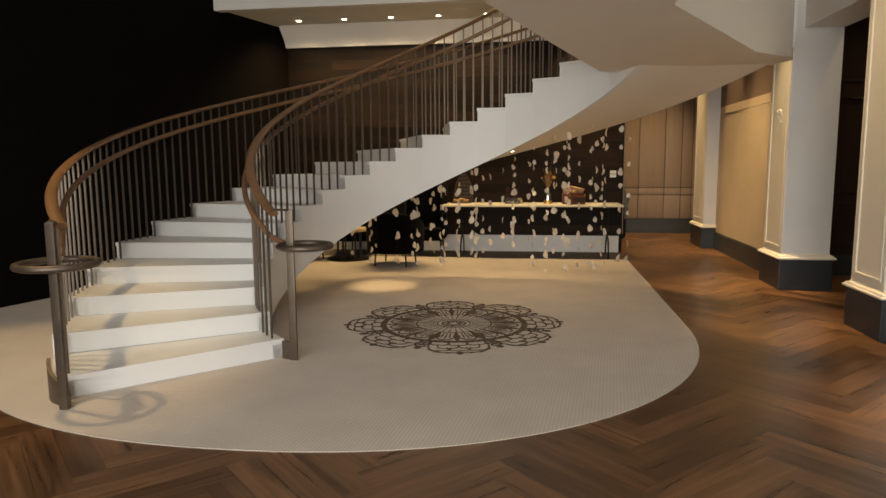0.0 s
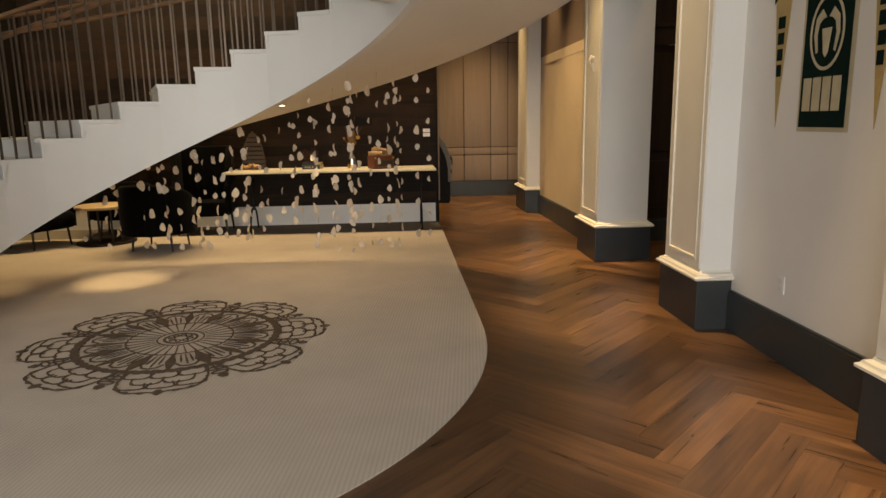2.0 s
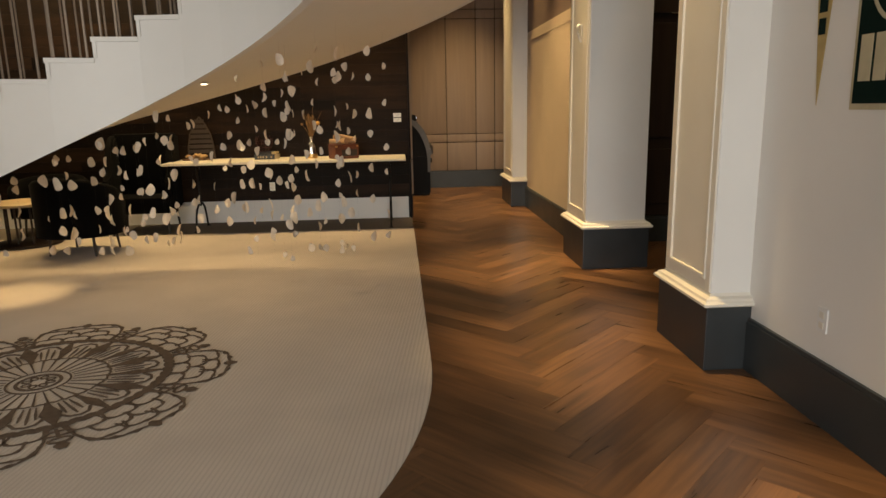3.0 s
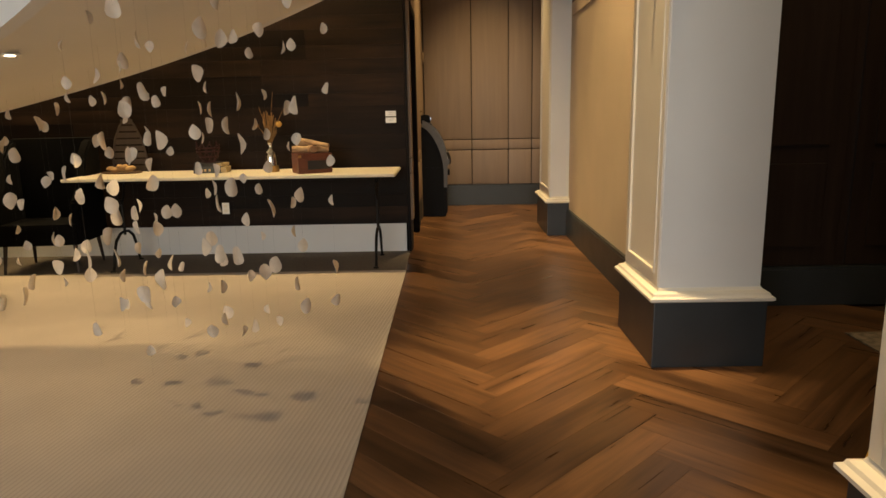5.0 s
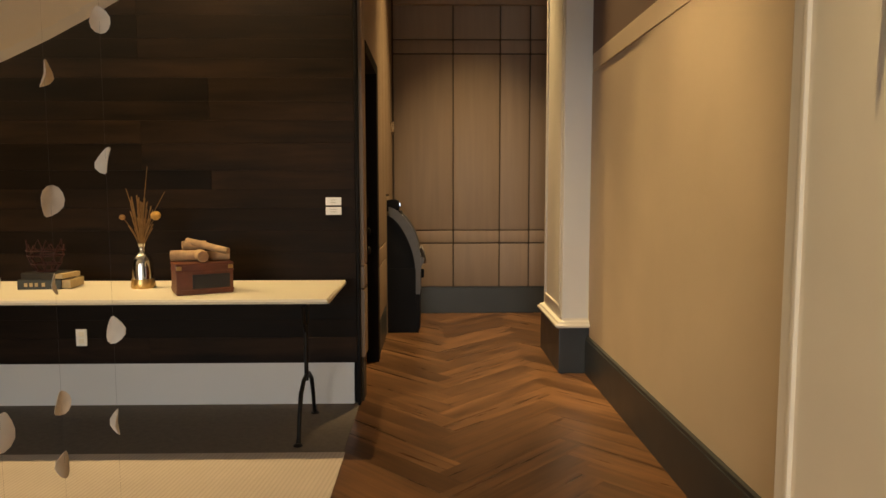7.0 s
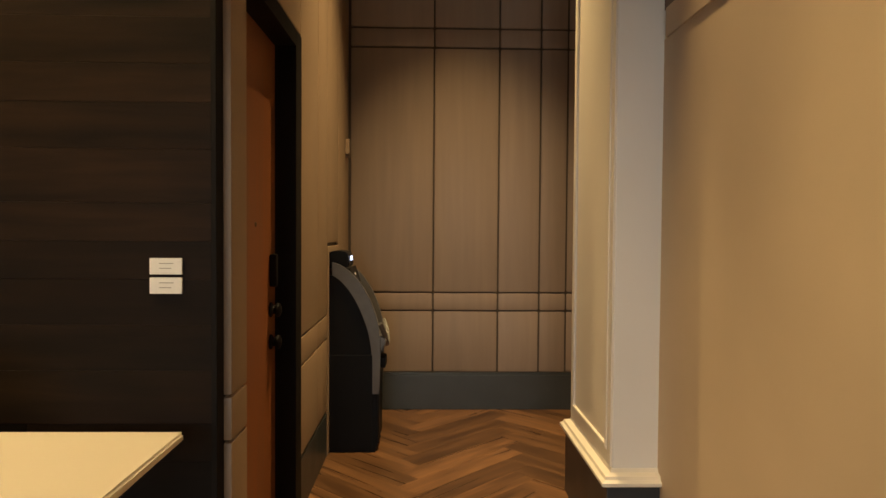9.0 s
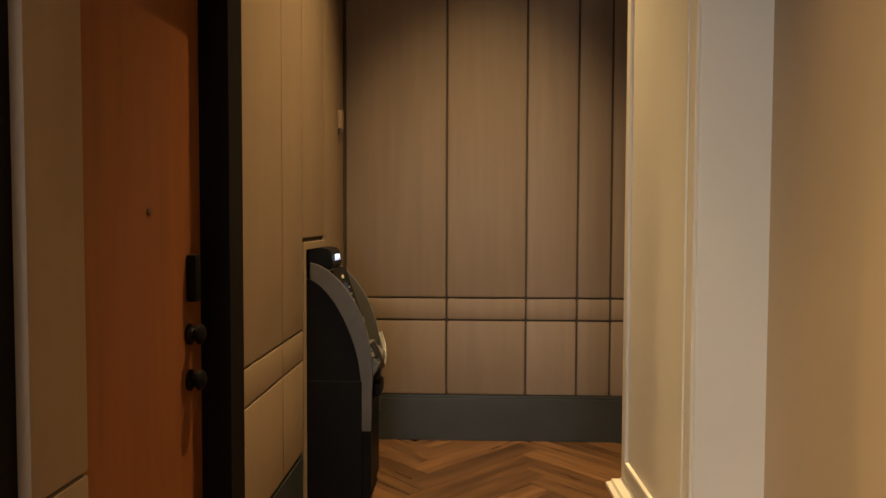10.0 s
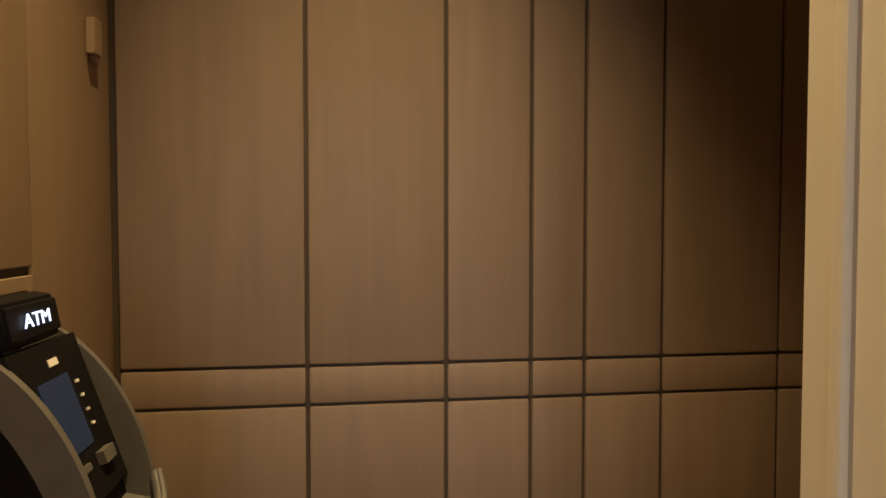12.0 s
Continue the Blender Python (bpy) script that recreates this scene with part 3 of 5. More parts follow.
for z, h, w in ((1.31, 0.16, 0.055), (1.12, 0.09, 0.06), (0.965, 0.09, 0.06)):
    bm = bmesh.new()
    if h > 0.1:
        box(bm, 1.379, 1.415, 12.855, 12.905, z - h / 2, z + h / 2, bevel=0.016)
    else:
        lathe(bm, [(0.036, 0.0), (0.036, 0.008), (0.022, 0.014), (0.020, 0.022), (0.034, 0.034), (0.033, 0.046), (0.018, 0.054)], 18)
        bmesh.ops.transform(bm, matrix=Matrix.Translation((1.379, 12.88, z)) @ pose(0, 0, 0, 0, 90, 0), verts=bm.verts)
    part("lock_fitting", bm, M_BLACK, door, smooth=40, world=True)

bm = bmesh.new()
lathe(bm, [(0.011, 0.0), (0.011, 0.004), (0.007, 0.007)], 14)
bmesh.ops.transform(bm, matrix=Matrix.Translation((1.379, 12.60, 1.528)) @ pose(0, 0, 0, 0, 90, 0), verts=bm.verts)
part("door_viewer", bm, M_BRONZE, door, "small bronze viewer", smooth=40, world=True)

# plinth and corner trim of the plank wall
structure("plinth_back", boxed(-6.2, 1.405, BACK_Y + 0.02, BACK_Y + 0.06, 0, 0.29, bevel=0.003), M_WHITE, "pale plinth under the plank wall", "plinth")
structure("trim_corner", boxed(1.432, LX - 0.012, BACK_Y - 0.01, 11.92, 0, TOP, bevel=0.004), M_BLACK, "black corner trim of the plank wall", "trim")

# ---- carpet medallion: dark pile figure on the carpet ----
MEDAL_LIFT = {"rosette": 0.0, "rays": 0.0001, "kites": 0.0003, "rings": 0.0026, "lobe": 0.0, "spur": 0.0024}
MC, MR, MZ = Vector((-0.764, 6.385)), 0.975, 0.0075


def mpt(angle, r):
    return (MC.x + MR * r * math.cos(radians(angle)), MC.y + MR * r * math.sin(radians(angle)))


def medal_part(name, draw):
    bm = bmesh.new()
    draw(bm)
    # strokes that cross lie a hair above one another
    todo, level = set(bm.faces), 0
    while todo:
        stack, isle = [todo.pop()], set()
        while stack:
            f = stack.pop()
            isle.update(f.verts)
            for e in f.edges:
                for g in e.link_faces:
                    if g in todo:
                        todo.discard(g)
                        stack.append(g)
        for v in isle:
            v.co.z += 0.00025 * (level % 9) + MEDAL_LIFT[name]
        level += 1
    top = bmesh.ops.extrude_face_region(bm, geom=bm.faces[:])["geom"]
    bmesh.ops.translate(bm, vec=(0, 0, 0.002), verts=[v for v in top if isinstance(v, bmesh.types.BMVert)])
    return part(name, bm, M_MEDAL, carpet, "dark brown pile figure")


def loop_pts(angle, r, da, dr, tilt=0, n=18):
    """An egg-shaped loop round a point given by angle and radius."""
    out = []
    for k in range(n):
        s = 2 * math.pi * k / n
        u, v = da * math.cos(s), dr * math.sin(s)
        u, v = u * math.cos(radians(tilt)) - v * math.sin(radians(tilt)), u * math.sin(radians(tilt)) + v * math.cos(radians(tilt))
        ca, sa = math.cos(radians(angle)), math.sin(radians(angle))
        out.append((MC.x + MR * ((r + v) * ca - u * sa), MC.y + MR * ((r + v) * sa + u * ca)))
    return out


def wavy(r, amp, waves, n=180, lo=0, hi=360):
    return [mpt(lo + (hi - lo) * k / n, r + amp * math.sin(radians(waves * (lo + (hi - lo) * k / n)))) for k in range(n + (0 if hi - lo == 360 else 1))]


def rosette(bm):
    ribbon(bm, wavy(0.115, 0, 1, 60), 0.020, MZ, True)
    ribbon(bm, wavy(0.165, 0, 1, 60), 0.012, MZ, True)
    for k in range(8):
        ribbon(bm, loop_pts(45 * k, 0.066, 0.018, 0.024, n=12), 0.011, MZ, True)


def rays(bm):
    for k in range(32):
        a = 11.25 * k
        ribbon(bm, [mpt(a, 0.18), mpt(a, 0.27), mpt(a, 0.37)], [0.006, 0.009, 0.013], MZ)


def kites(bm):
    for k in range(16):
        a = 10 + 22.5 * k
        wide = 0.105 if k % 2 else 0.070
        ribbon(bm, [mpt(a, 0.36), mpt(a, 0.44), mpt(a, 0.53), mpt(a, 0.68)], [0.018, 0.45 * wide, wide, 0.014], MZ)
        for d, lo, hi in ((7.2, 0.40, 0.56), (11.25, 0.39, 0.60), (15.3, 0.40, 0.56)):
            ribbon(bm, [mpt(a + d, lo), mpt(a + d, hi - 0.06), mpt(a + d, hi)], [0.007, 0.016, 0.009], MZ)
        ribbon(bm, [mpt(a + 3.6, 0.57), mpt(a + 7, 0.625), mpt(a + 11.25, 0.64), mpt(a + 15.5, 0.625), mpt(a + 18.9, 0.57)], 0.017, MZ)


def rings(bm):
    ribbon(bm, wavy(0.375, 0.004, 48, 240), 0.012, MZ, True)
    ribbon(bm, wavy(0.70, 0.007, 60, 300), 0.052, MZ, True)


def lobe(bm, a):
    pts = []
    for k in range(25):
        s = -1 + 2 * k / 24
        pts.append(mpt(a + 19.5 * s * (1 + 0.10 * (1 - s * s)), 0.72 + 0.33 * (1 - s ** 4) ** 0.75 + 0.006 * (k % 2)))
    ribbon(bm, pts, [0.032 if k % 3 == 0 else 0.014 for k in range(25)], MZ)
    # tiers of small scallops like fish scales
    for base, rise, half, centres in ((0.715, 0.105, 7.2, (-12.5, 0.0, 12.5)), (0.805, 0.110, 6.8, (-6.4, 6.4)), (0.89, 0.10, 6.5, (-10.5, 0.0, 10.5))):
        for c in centres:
            arc = []
            for k in range(13):
                u = -1 + 2 * k / 12
                arc.append(mpt(a + c + half * u * (1 + 0.18 * (1 - u * u)), base + rise * (1 - u ** 4) ** 0.8))
            ribbon(bm, arc, [0.022 if k % 4 == 2 else 0.013 for k in range(13)], MZ)
    ribbon(bm, [mpt(a, 1.02), mpt(a, 1.055), mpt(a, 1.10)], [0.02, 0.075, 0.02], MZ)


def spur(bm, a):
    ribbon(bm, [mpt(a, 0.74), mpt(a, 0.86)], 0.018, MZ)
    ribbon(bm, loop_pts(a, 0.80, 0.065, 0.028, 0, 12), 0.016, MZ, True)
    ribbon(bm, loop_pts(a, 0.88, 0.050, 0.026, 0, 12), 0.016, MZ, True)
    ribbon(bm, [mpt(a, 0.90), mpt(a, 0.94), mpt(a, 0.98)], [0.02, 0.07, 0.03], MZ)


medal_part("rosette", rosette), medal_part("rays", rays), medal_part("kites", kites), medal_part("rings", rings)
for k in range(8):
    medal_part("lobe", lambda bm, a=45 * k + 10: lobe(bm, a))
    medal_part("spur", lambda bm, a=45 * k + 32.5: spur(bm, a))

# ---- hanging strands of capiz petals under the stair ----
rng = random.Random(21)
petal_meshes = []
for k in range(5):
    bm = bmesh.new()
    w, h = rng.uniform(0.026, 0.036), rng.uniform(0.042, 0.056)
    n, bend = 14, rng.uniform(0.15, 0.5)
    rows = []
    for side in (-0.0012, 0.0012):
        row = []
        for j in range(n):
            s = 2 * math.pi * j / n
            x, z = w * math.sin(s) * (1 - 0.25 * math.cos(s)), h * math.cos(s)
            x += 0.003 * math.sin(3 * s + k)
            row.append(bm.verts.new((x, side + bend * x * x / w - 0.1 * z * z / h, z)))
        c = bm.verts.new((0, side, 0))
        rows.append((row, c))
    for (row, c) in rows:
        for j in range(n):
            bm.faces.new((row[j], row[(j + 1) % n], c))
    a, b = rows[0][0], rows[1][0]
    for j in range(n):
        bm.faces.new((a[j], a[(j + 1) % n], b[(j + 1) % n], b[j]))
    petal_meshes.append(mesh_of("petal", bm, M_PETAL, 50))


def soffit_z(x, y):
    d = Vector((x - SC.x, y - SC.y))
    ang = math.degrees(math.atan2(d.y, d.x)) % 360
    s = (d.length - R_IN) / (R_OUT - R_IN)
    return bottom(ang, INNER_DROP) * (1 - s) + bottom(ang, OUTER_DROP) * s


def strand(x, y, low):
    z1 = soffit_z(x, y)
    ob = thing("petal_strand", "hanging thread of cream capiz shell petals under the stair", "hanging decoration", (x, y, z1), group="capiz strands under the stair")
    bm = bmesh.new()
    tube(bm, [(0, 0, 0.004), (0.0005, 0, low - z1)], 0.0002, 3)
    part("thread", bm, M_THREAD, ob)
    z = z1 - rng.uniform(0.06, 0.3)
    while z > low:
        p = new("petal", petal_meshes[rng.randrange(5)])
        p.parent = ob
        s = rng.uniform(0.62, 1.2)
        p.matrix_basis = Matrix.Translation((0, 0, z - z1)) @ pose(0, 0, 0, rng.uniform(-14, 14), rng.uniform(-18, 18), rng.uniform(0, 360)) @ Matrix.Diagonal((s, s, s * rng.choice((1, 1, -1)), 1))
        z -= rng.uniform(0.17, 0.40)


placed = [(-0.02, 8.50), (1.18, 8.95), (1.05, 8.72), (0.75, 8.72), (0.40, 8.40), (0.88, 9.25), (0.40, 9.3), (-0.30, 9.0)]
tries = 0
while len(placed) < 50 and tries < 4000:
    tries += 1
    ang, r = rng.uniform(50, 136), rng.uniform(2.0, 3.25)
    q = polar(ang, r)
    if all((q.x - a) ** 2 + (q.y - b) ** 2 > 0.17 ** 2 for a, b in placed) and soffit_z(q.x, q.y) > 0.95 and all((q.x - a) ** 2 + (q.y - b) ** 2 > 0.4 ** 2 for a, b, w in SOFFIT_LAMPS):
        placed.append((q.x, q.y))
for x, y in placed:
    strand(x, y, rng.uniform(0.06, 0.34))

# ---- recessed lamps ----


def downlight(x, y, z, tilt=0, r=0.045):
    ob = thing("recessed_downlight", "small round recessed downlight with a bright lens", "ceiling light", (x, y, z), group="recessed downlights")
    bm = bmesh.new()
    lathe(bm, [(r, -0.001), (r + 0.018, -0.001), (r + 0.018, -0.006), (r, -0.008)], 20)
    part("trim_ring", bm, M_WHITE, ob, smooth=40)
    bm = bmesh.new()
    lathe(bm, [(r - 0.004, -0.0085), (r - 0.004, -0.0105), (0.001, -0.0115)], 20)
    part("lens", bm, M_LAMP, ob, "glowing lens")
    return ob


for k in range(5):
    downlight(-3.96 + 0.785 * k, 11.15, 3.93)
for x, y, w in SOFFIT_LAMPS:
    downlight(x, y, soffit_z(x, y), r=0.028)
# fixtures along the tan wall and in the passage belong to added lamps
for x, y in [(x, y) for x, y, w in AISLE_LAMPS] + [(2.80, 10.3), (2.80, 11.75), (4.3, 8.2), (2.42, 13.80)]:
    downlight(x, y, TOP)
# fixtures made up for the two added lamps in the lowered ceiling
for x, y in ((1.15, 10.6), (0.55, 11.15)):
    downlight(x, y, 3.93)
for x in (-3.7, -1.2):
    ob = thing("ceiling_speaker", "flat round grey ceiling speaker", "speaker", (x, 10.85, 3.93))
    bm = bmesh.new()
    lathe(bm, [(0.10, -0.001), (0.10, -0.006), (0.09, -0.009)], 24)
    part("grille", bm, M_CEIL, ob)
# crown along the plank wall with a lit cove
bm = bmesh.new()
prism(bm, [(BACK_Y + 0.04, 3.60), (BACK_Y - 0.07, 3.60), (BACK_Y - 0.08, 3.64), (BACK_Y - 0.16, 3.74), (BACK_Y - 0.30, 3.86), (BACK_Y - 0.36, 3.929), (BACK_Y + 0.04, 3.929)], "x", -4.44, 1.43)
structure("crown_moulding", bm, M_WHITE, "white coved crown moulding above the plank wall", "trim", smooth=40)

# ---- console table and what stands on it ----
TZ = 0.872
table = thing("console_table", "long cream marble console table on black iron trestle legs", "table", (-0.07, 11.34, 0))
bm = bmesh.new()
prism(bm, [(10.965, TZ), (10.960, TZ - 0.012), (10.968, TZ - 0.026), (11.00, TZ - 0.030), (11.745, TZ - 0.030), (11.745, TZ)], "x", -1.56, 1.375)
bmesh.ops.bevel(bm, geom=[e for e in bm.edges if min(v.co.x for v in e.verts) > 1.37 or max(v.co.x for v in e.verts) < -1.55], offset=0.008, segments=3, affect="EDGES")
part("marble_top", bm, M_MARBLE, table, world=True)
part("apron", boxed(-1.42, 1.25, 11.03, 11.70, TZ - 0.045, TZ - 0.031), M_BLACK, table, world=True)
for lx in (-1.255, 1.167):
    bm = bmesh.new()
    tube(bm, [(lx, 11.40, 0.30), (lx, 11.40, 0.64)], 0.013, 8)
    part("post", bm, M_IRON, table, smooth=50, world=True)
    for sg, fy in ((-1, 11.11), (1, 11.66)):
        bm = bmesh.new()
        d = fy - 11.40
        tube(bm, [(lx, 11.40, 0.335), (lx, 11.40 + 0.30 * d, 0.325), (lx, 11.40 + 0.62 * d, 0.27), (lx, 11.40 + 0.82 * d, 0.16), (lx, 11.40 + 0.92 * d, 0.05), (lx, fy, 0.012)], [0.012, 0.013, 0.014, 0.013, 0.012, 0.015], 8)
        lathe(bm, [(0.026, -0.002), (0.028, 0.006), (0.018, 0.016)], 12, (lx, fy + 0.01 * sg, 0))
        part("foot", bm, M_IRON, table, smooth=50, world=True)
        bm = bmesh.new()
        tube(bm, [(lx, 11.40, 0.60), (lx, 11.40 + 0.05 * sg, 0.66), (lx, 11.40 + 0.075 * sg, 0.76), (lx, 11.40 + 0.06 * sg, 0.85)], 0.011, 8)
        part("fork", bm, M_IRON, table, smooth=50, world=True)

M_LEATHER = mat("brown_leather", (0.115, 0.032, 0.014), 0.42, vary=0.25, scale=12, bump=0.3, bump_scale=120)
M_LOG = mat("cut_log", (0.42, 0.27, 0.14), 0.8, vary=0.25, scale=18, bump=0.4, bump_scale=60)
M_LOGEND = mat("log_end", (0.30, 0.16, 0.08), 0.8, vary=0.2, scale=30)
M_BRASS = mat("worn_brass", (0.55, 0.36, 0.14), 0.3, metal=0.9, vary=0.15, scale=20)
M_SILVER = mat("polished_steel", (0.70, 0.68, 0.64), 0.16, metal=1.0, vary=0.08, scale=10)
M_PAGES = mat("book_pages", (0.52, 0.40, 0.22), 0.8, vary=0.1, scale=40)
M_COVER = mat("dark_cover", (0.035, 0.040, 0.038), 0.5, vary=0.15, scale=15)
M_COVER2 = mat("black_cover", (0.020, 0.017, 0.016), 0.5, vary=0.15, scale=15)
M_STRAW = mat("dried_straw", (0.30, 0.17, 0.06), 0.85, vary=0.25, scale=30)
M_BUD = mat("dried_bud", (0.60, 0.34, 0.08), 0.8, vary=0.2, scale=30)
M_TRAY = mat("oiled_board", (0.10, 0.055, 0.028), 0.5, vary=0.25, scale=8, stretch=(1, 6, 6))
M_LOAF = mat("driftwood", (0.50, 0.32, 0.14), 0.75, vary=0.25, scale=10, bump=0.4, bump_scale=40)
M_SLAT = mat("smoked_wood", (0.045, 0.030, 0.022), 0.5, vary=0.3, scale=6)
M_PLATE = mat("white_plastic", (0.78, 0.77, 0.75), 0.35, vary=0.02)
M_INK = mat("grey_ink", (0.22, 0.21, 0.20), 0.6)

# leather case with cut logs on it
case = thing("leather_case", "small brown leather box with black mesh front on the console", "box", (0.60, 11.26, TZ), rz=28)
part("body", boxed(-0.155, 0.155, -0.11, 0.11, 0.0, 0.18, bevel=0.008), M_LEATHER, case, smooth=40)
part("mesh_front", boxed(-0.07, 0.135, -0.116, -0.105, 0.035, 0.115, bevel=0.003), M_COVER2, case)
for z in (0.018, 0.128, 0.164):
    part("strap", boxed(-0.158, 0.158, -0.113, 0.113, z, z + 0.012, bevel=0.003), M_LEATHER, case)
for sx in (-0.14, 0.14):
    part("corner_stud", boxed(sx - 0.014, sx + 0.014, -0.117, -0.108, 0.142, 0.165, bevel=0.004), M_BRASS, case)


def log(x, y, z, rz, length, r, tilt=0):
    ob = thing("firewood_log", "short cut firewood log with pale bark", "log", (x, y, z), rz, group="logs on the case")
    bm = bmesh.new()
    tube(bm, [(-length / 2, 0, -tilt), (-length / 6, 0.004, -tilt / 3), (length / 6, -0.004, tilt / 3), (length / 2, 0, tilt)], [r, r * 1.05, r * 0.97, r], 10)
    part("bark", bm, M_LOG, ob, smooth=60)
    bm = bmesh.new()
    tube(bm, [(length / 2 + 0.001, 0, tilt), (length / 2 + 0.003, 0, tilt)], r * 0.88, 10)
    part("cut_face", bm, M_LOGEND, ob)


CT = TZ + 0.181
log(0.515, 11.25, CT + 0.032, 6, 0.17, 0.031)
log(0.615, 11.21, CT + 0.034, -62, 0.13, 0.033)
log(0.675, 11.28, CT + 0.029, 20, 0.15, 0.028)
log(0.545, 11.30, CT + 0.088, 24, 0.13, 0.026)
log(0.635, 11.26, CT + 0.086, -16, 0.27, 0.020, -0.026)

# two books and a wire basket
for y0, z, w, d, h, cover, rz, lab in ((0, TZ, 0.30, 0.20, 0.058, M_COVER, 4, "thick grey-green book with tan pages lying on the console"), (0.0, TZ + 0.059, 0.26, 0.18, 0.036, M_COVER2, -7, "thin black book with tan pages lying on another book")):
    b = thing("book", lab, "book", (-0.385, 11.47, z), rz, group="books on the console")
    part("page_block", boxed(-w / 2 + 0.004, w / 2 - 0.004, -d / 2 + 0.012, d / 2 - 0.004, 0.004, h - 0.004), M_PAGES, b)
    bm = bmesh.new()
    box(bm, -w / 2, w / 2 - 0.05, -d / 2, d / 2, 0, 0.004), box(bm, -w / 2, w / 2 - 0.05, -d / 2, d / 2, h - 0.004, h), box(bm, -w / 2, w / 2 - 0.05, -d / 2 - 0.004, -d / 2 + 0.004, 0, h, bevel=0.002)
    part("cover", bm, cover, b)
    if h > 0.05:
        for k, bx in enumerate((-0.11, -0.08, -0.05, -0.01, 0.05)):
            part("title_bar", boxed(bx, bx + 0.018, -d / 2 - 0.006, -d / 2 - 0.0045, 0.018, 0.040), M_PAGES, b)
basket = thing("wire_basket", "dark red openwork wire basket with looped rim", "basket", (-0.415, 11.47, TZ + 0.0955))
M_WIRE = mat("oxblood_wire", (0.05, 0.014, 0.013), 0.45, metal=0.4, vary=0.2, scale=20)
for z, r in ((0.004, 0.055), (0.05, 0.085), (0.10, 0.105), (0.13, 0.11)):
    bm = bmesh.new()
    tube(bm, [(r * math.cos(a), 0.7 * r * math.sin(a), z) for a in [2 * math.pi * k / 20 for k in range(20)]], 0.0045, 6, closed=True)
    part("hoop", bm, M_WIRE, basket, smooth=60)
for k in range(9):
    a = 2 * math.pi * k / 9
    bm = bmesh.new()
    tube(bm, [(0.055 * math.cos(a), 0.038 * math.sin(a), 0.004), (0.085 * math.cos(a + .2), 0.06 * math.sin(a + .2), 0.05), (0.105 * math.cos(a - .1), 0.073 * math.sin(a - .1), 0.10), (0.108 * math.cos(a + .25), 0.076 * math.sin(a + .25), 0.165 + 0.03 * (k % 2)), (0.11 * math.cos(a + .55), 0.077 * math.sin(a + .55), 0.13)], 0.004, 6)
    part("wire", bm, M_WIRE, basket, smooth=60)

# metal bottle vase with dried stems
vase = thing("bottle_vase", "polished steel bottle vase with a brass foot and dried stems", "vase", (0.185, 11.43, TZ))
bm = bmesh.new()
lathe(bm, [(0.064, 0.058), (0.062, 0.10), (0.058, 0.15), (0.050, 0.185), (0.030, 0.205), (0.021, 0.215), (0.019, 0.245), (0.024, 0.262), (0.026, 0.27), (0.018, 0.27)], 28)
part("bottle", bm, M_SILVER, vase, smooth=50)
bm = bmesh.new()
lathe(bm, [(0.066, 0.0), (0.070, 0.01), (0.068, 0.035), (0.0645, 0.058)], 28)
part("foot_band", bm, M_BRASS, vase, "brass foot", smooth=50)
rng = random.Random(4)
for k in range(64):
    a, lean, h = rng.uniform(0, 6.28), rng.uniform(0.0, 0.075), rng.uniform(0.36, 0.56)
    bm = bmesh.new()
    tube(bm, [(0.010 * math.cos(a), 0.010 * math.sin(a), 0.25), (lean * 0.6 * math.cos(a), lean * 0.6 * math.sin(a), 0.25 + (h - 0.25) * 0.6), (lean * math.cos(a), lean * math.sin(a), h)], [0.0016, 0.0026, 0.0040], 5)
    part("straw", bm, M_STRAW, vase)
for px, py, pz in ((0.06, -0.02, 0.73), (0.15, 0.0, 0.58), (-0.09, 0.02, 0.60), (-0.11, 0.0, 0.43), (0.095, -0.01, 0.435)):
    bm = bmesh.new()
    tube(bm, [(0.0, 0.0, 0.25), (px * 0.5, py * 0.5, 0.25 + (pz - 0.25) * 0.6), (px, py, pz)], [0.002, 0.002, 0.0018], 5)
    part("stem", bm, M_STRAW, vase)
for px, pz, r in ((0.095, 0.44, 0.030), (-0.105, 0.43, 0.018)):
    bm = bmesh.new()
    lathe(bm, [(0.3 * r, -r), (0.9 * r, -0.5 * r), (r, 0.1 * r), (0.7 * r, 0.6 * r), (0.2 * r, 0.8 * r)], 9, (px, -0.01, pz))
    part("bud", bm, M_BUD if px > 0 else M_STRAW, vase, "orange dried flower head", smooth=60)

# board with driftwood, and a pointed slatted screen behind it
board = thing("serving_board", "oval dark wooden board holding pale driftwood", "board", (-1.29, 11.55, TZ))
bm = bmesh.new()
lathe(bm, [(0.165, 0.0), (0.175, 0.008), (0.170, 0.016)], 28)
bmesh.ops.scale(bm, vec=(1.1, 0.62, 1), verts=bm.verts)
part("board", bm, M_TRAY, board, smooth=40)
rng = random.Random(9)
for k, (dx, dy, L, r) in enumerate(((-0.06, -0.01, 0.17, 0.026), (0.06, 0.01, 0.14, 0.030), (0.0, 0.045, 0.16, 0.024), (0.02, -0.02, 0.10, 0.022))):
    ob = thing("driftwood_piece", "pale tan knobbly driftwood piece on the board", "driftwood", (-1.29 + dx, 11.55 + dy, TZ + 0.017 + r * (2.2 if k == 3 else 0.95)), rng.uniform(-25, 25), group="driftwood on the board")
    bm = bmesh.new()
    tube(bm, [(L * (s - 0.5), 0.01 * math.sin(7 * s + k), 0.006 * math.sin(9 * s)) for s in [i / 7 for i in range(8)]], [r * f for f in (0.35, 0.8, 1.0, 0.85, 1.0, 0.9, 0.7, 0.3)], 9)
    part("wood", bm, M_LOAF, ob, smooth=60)
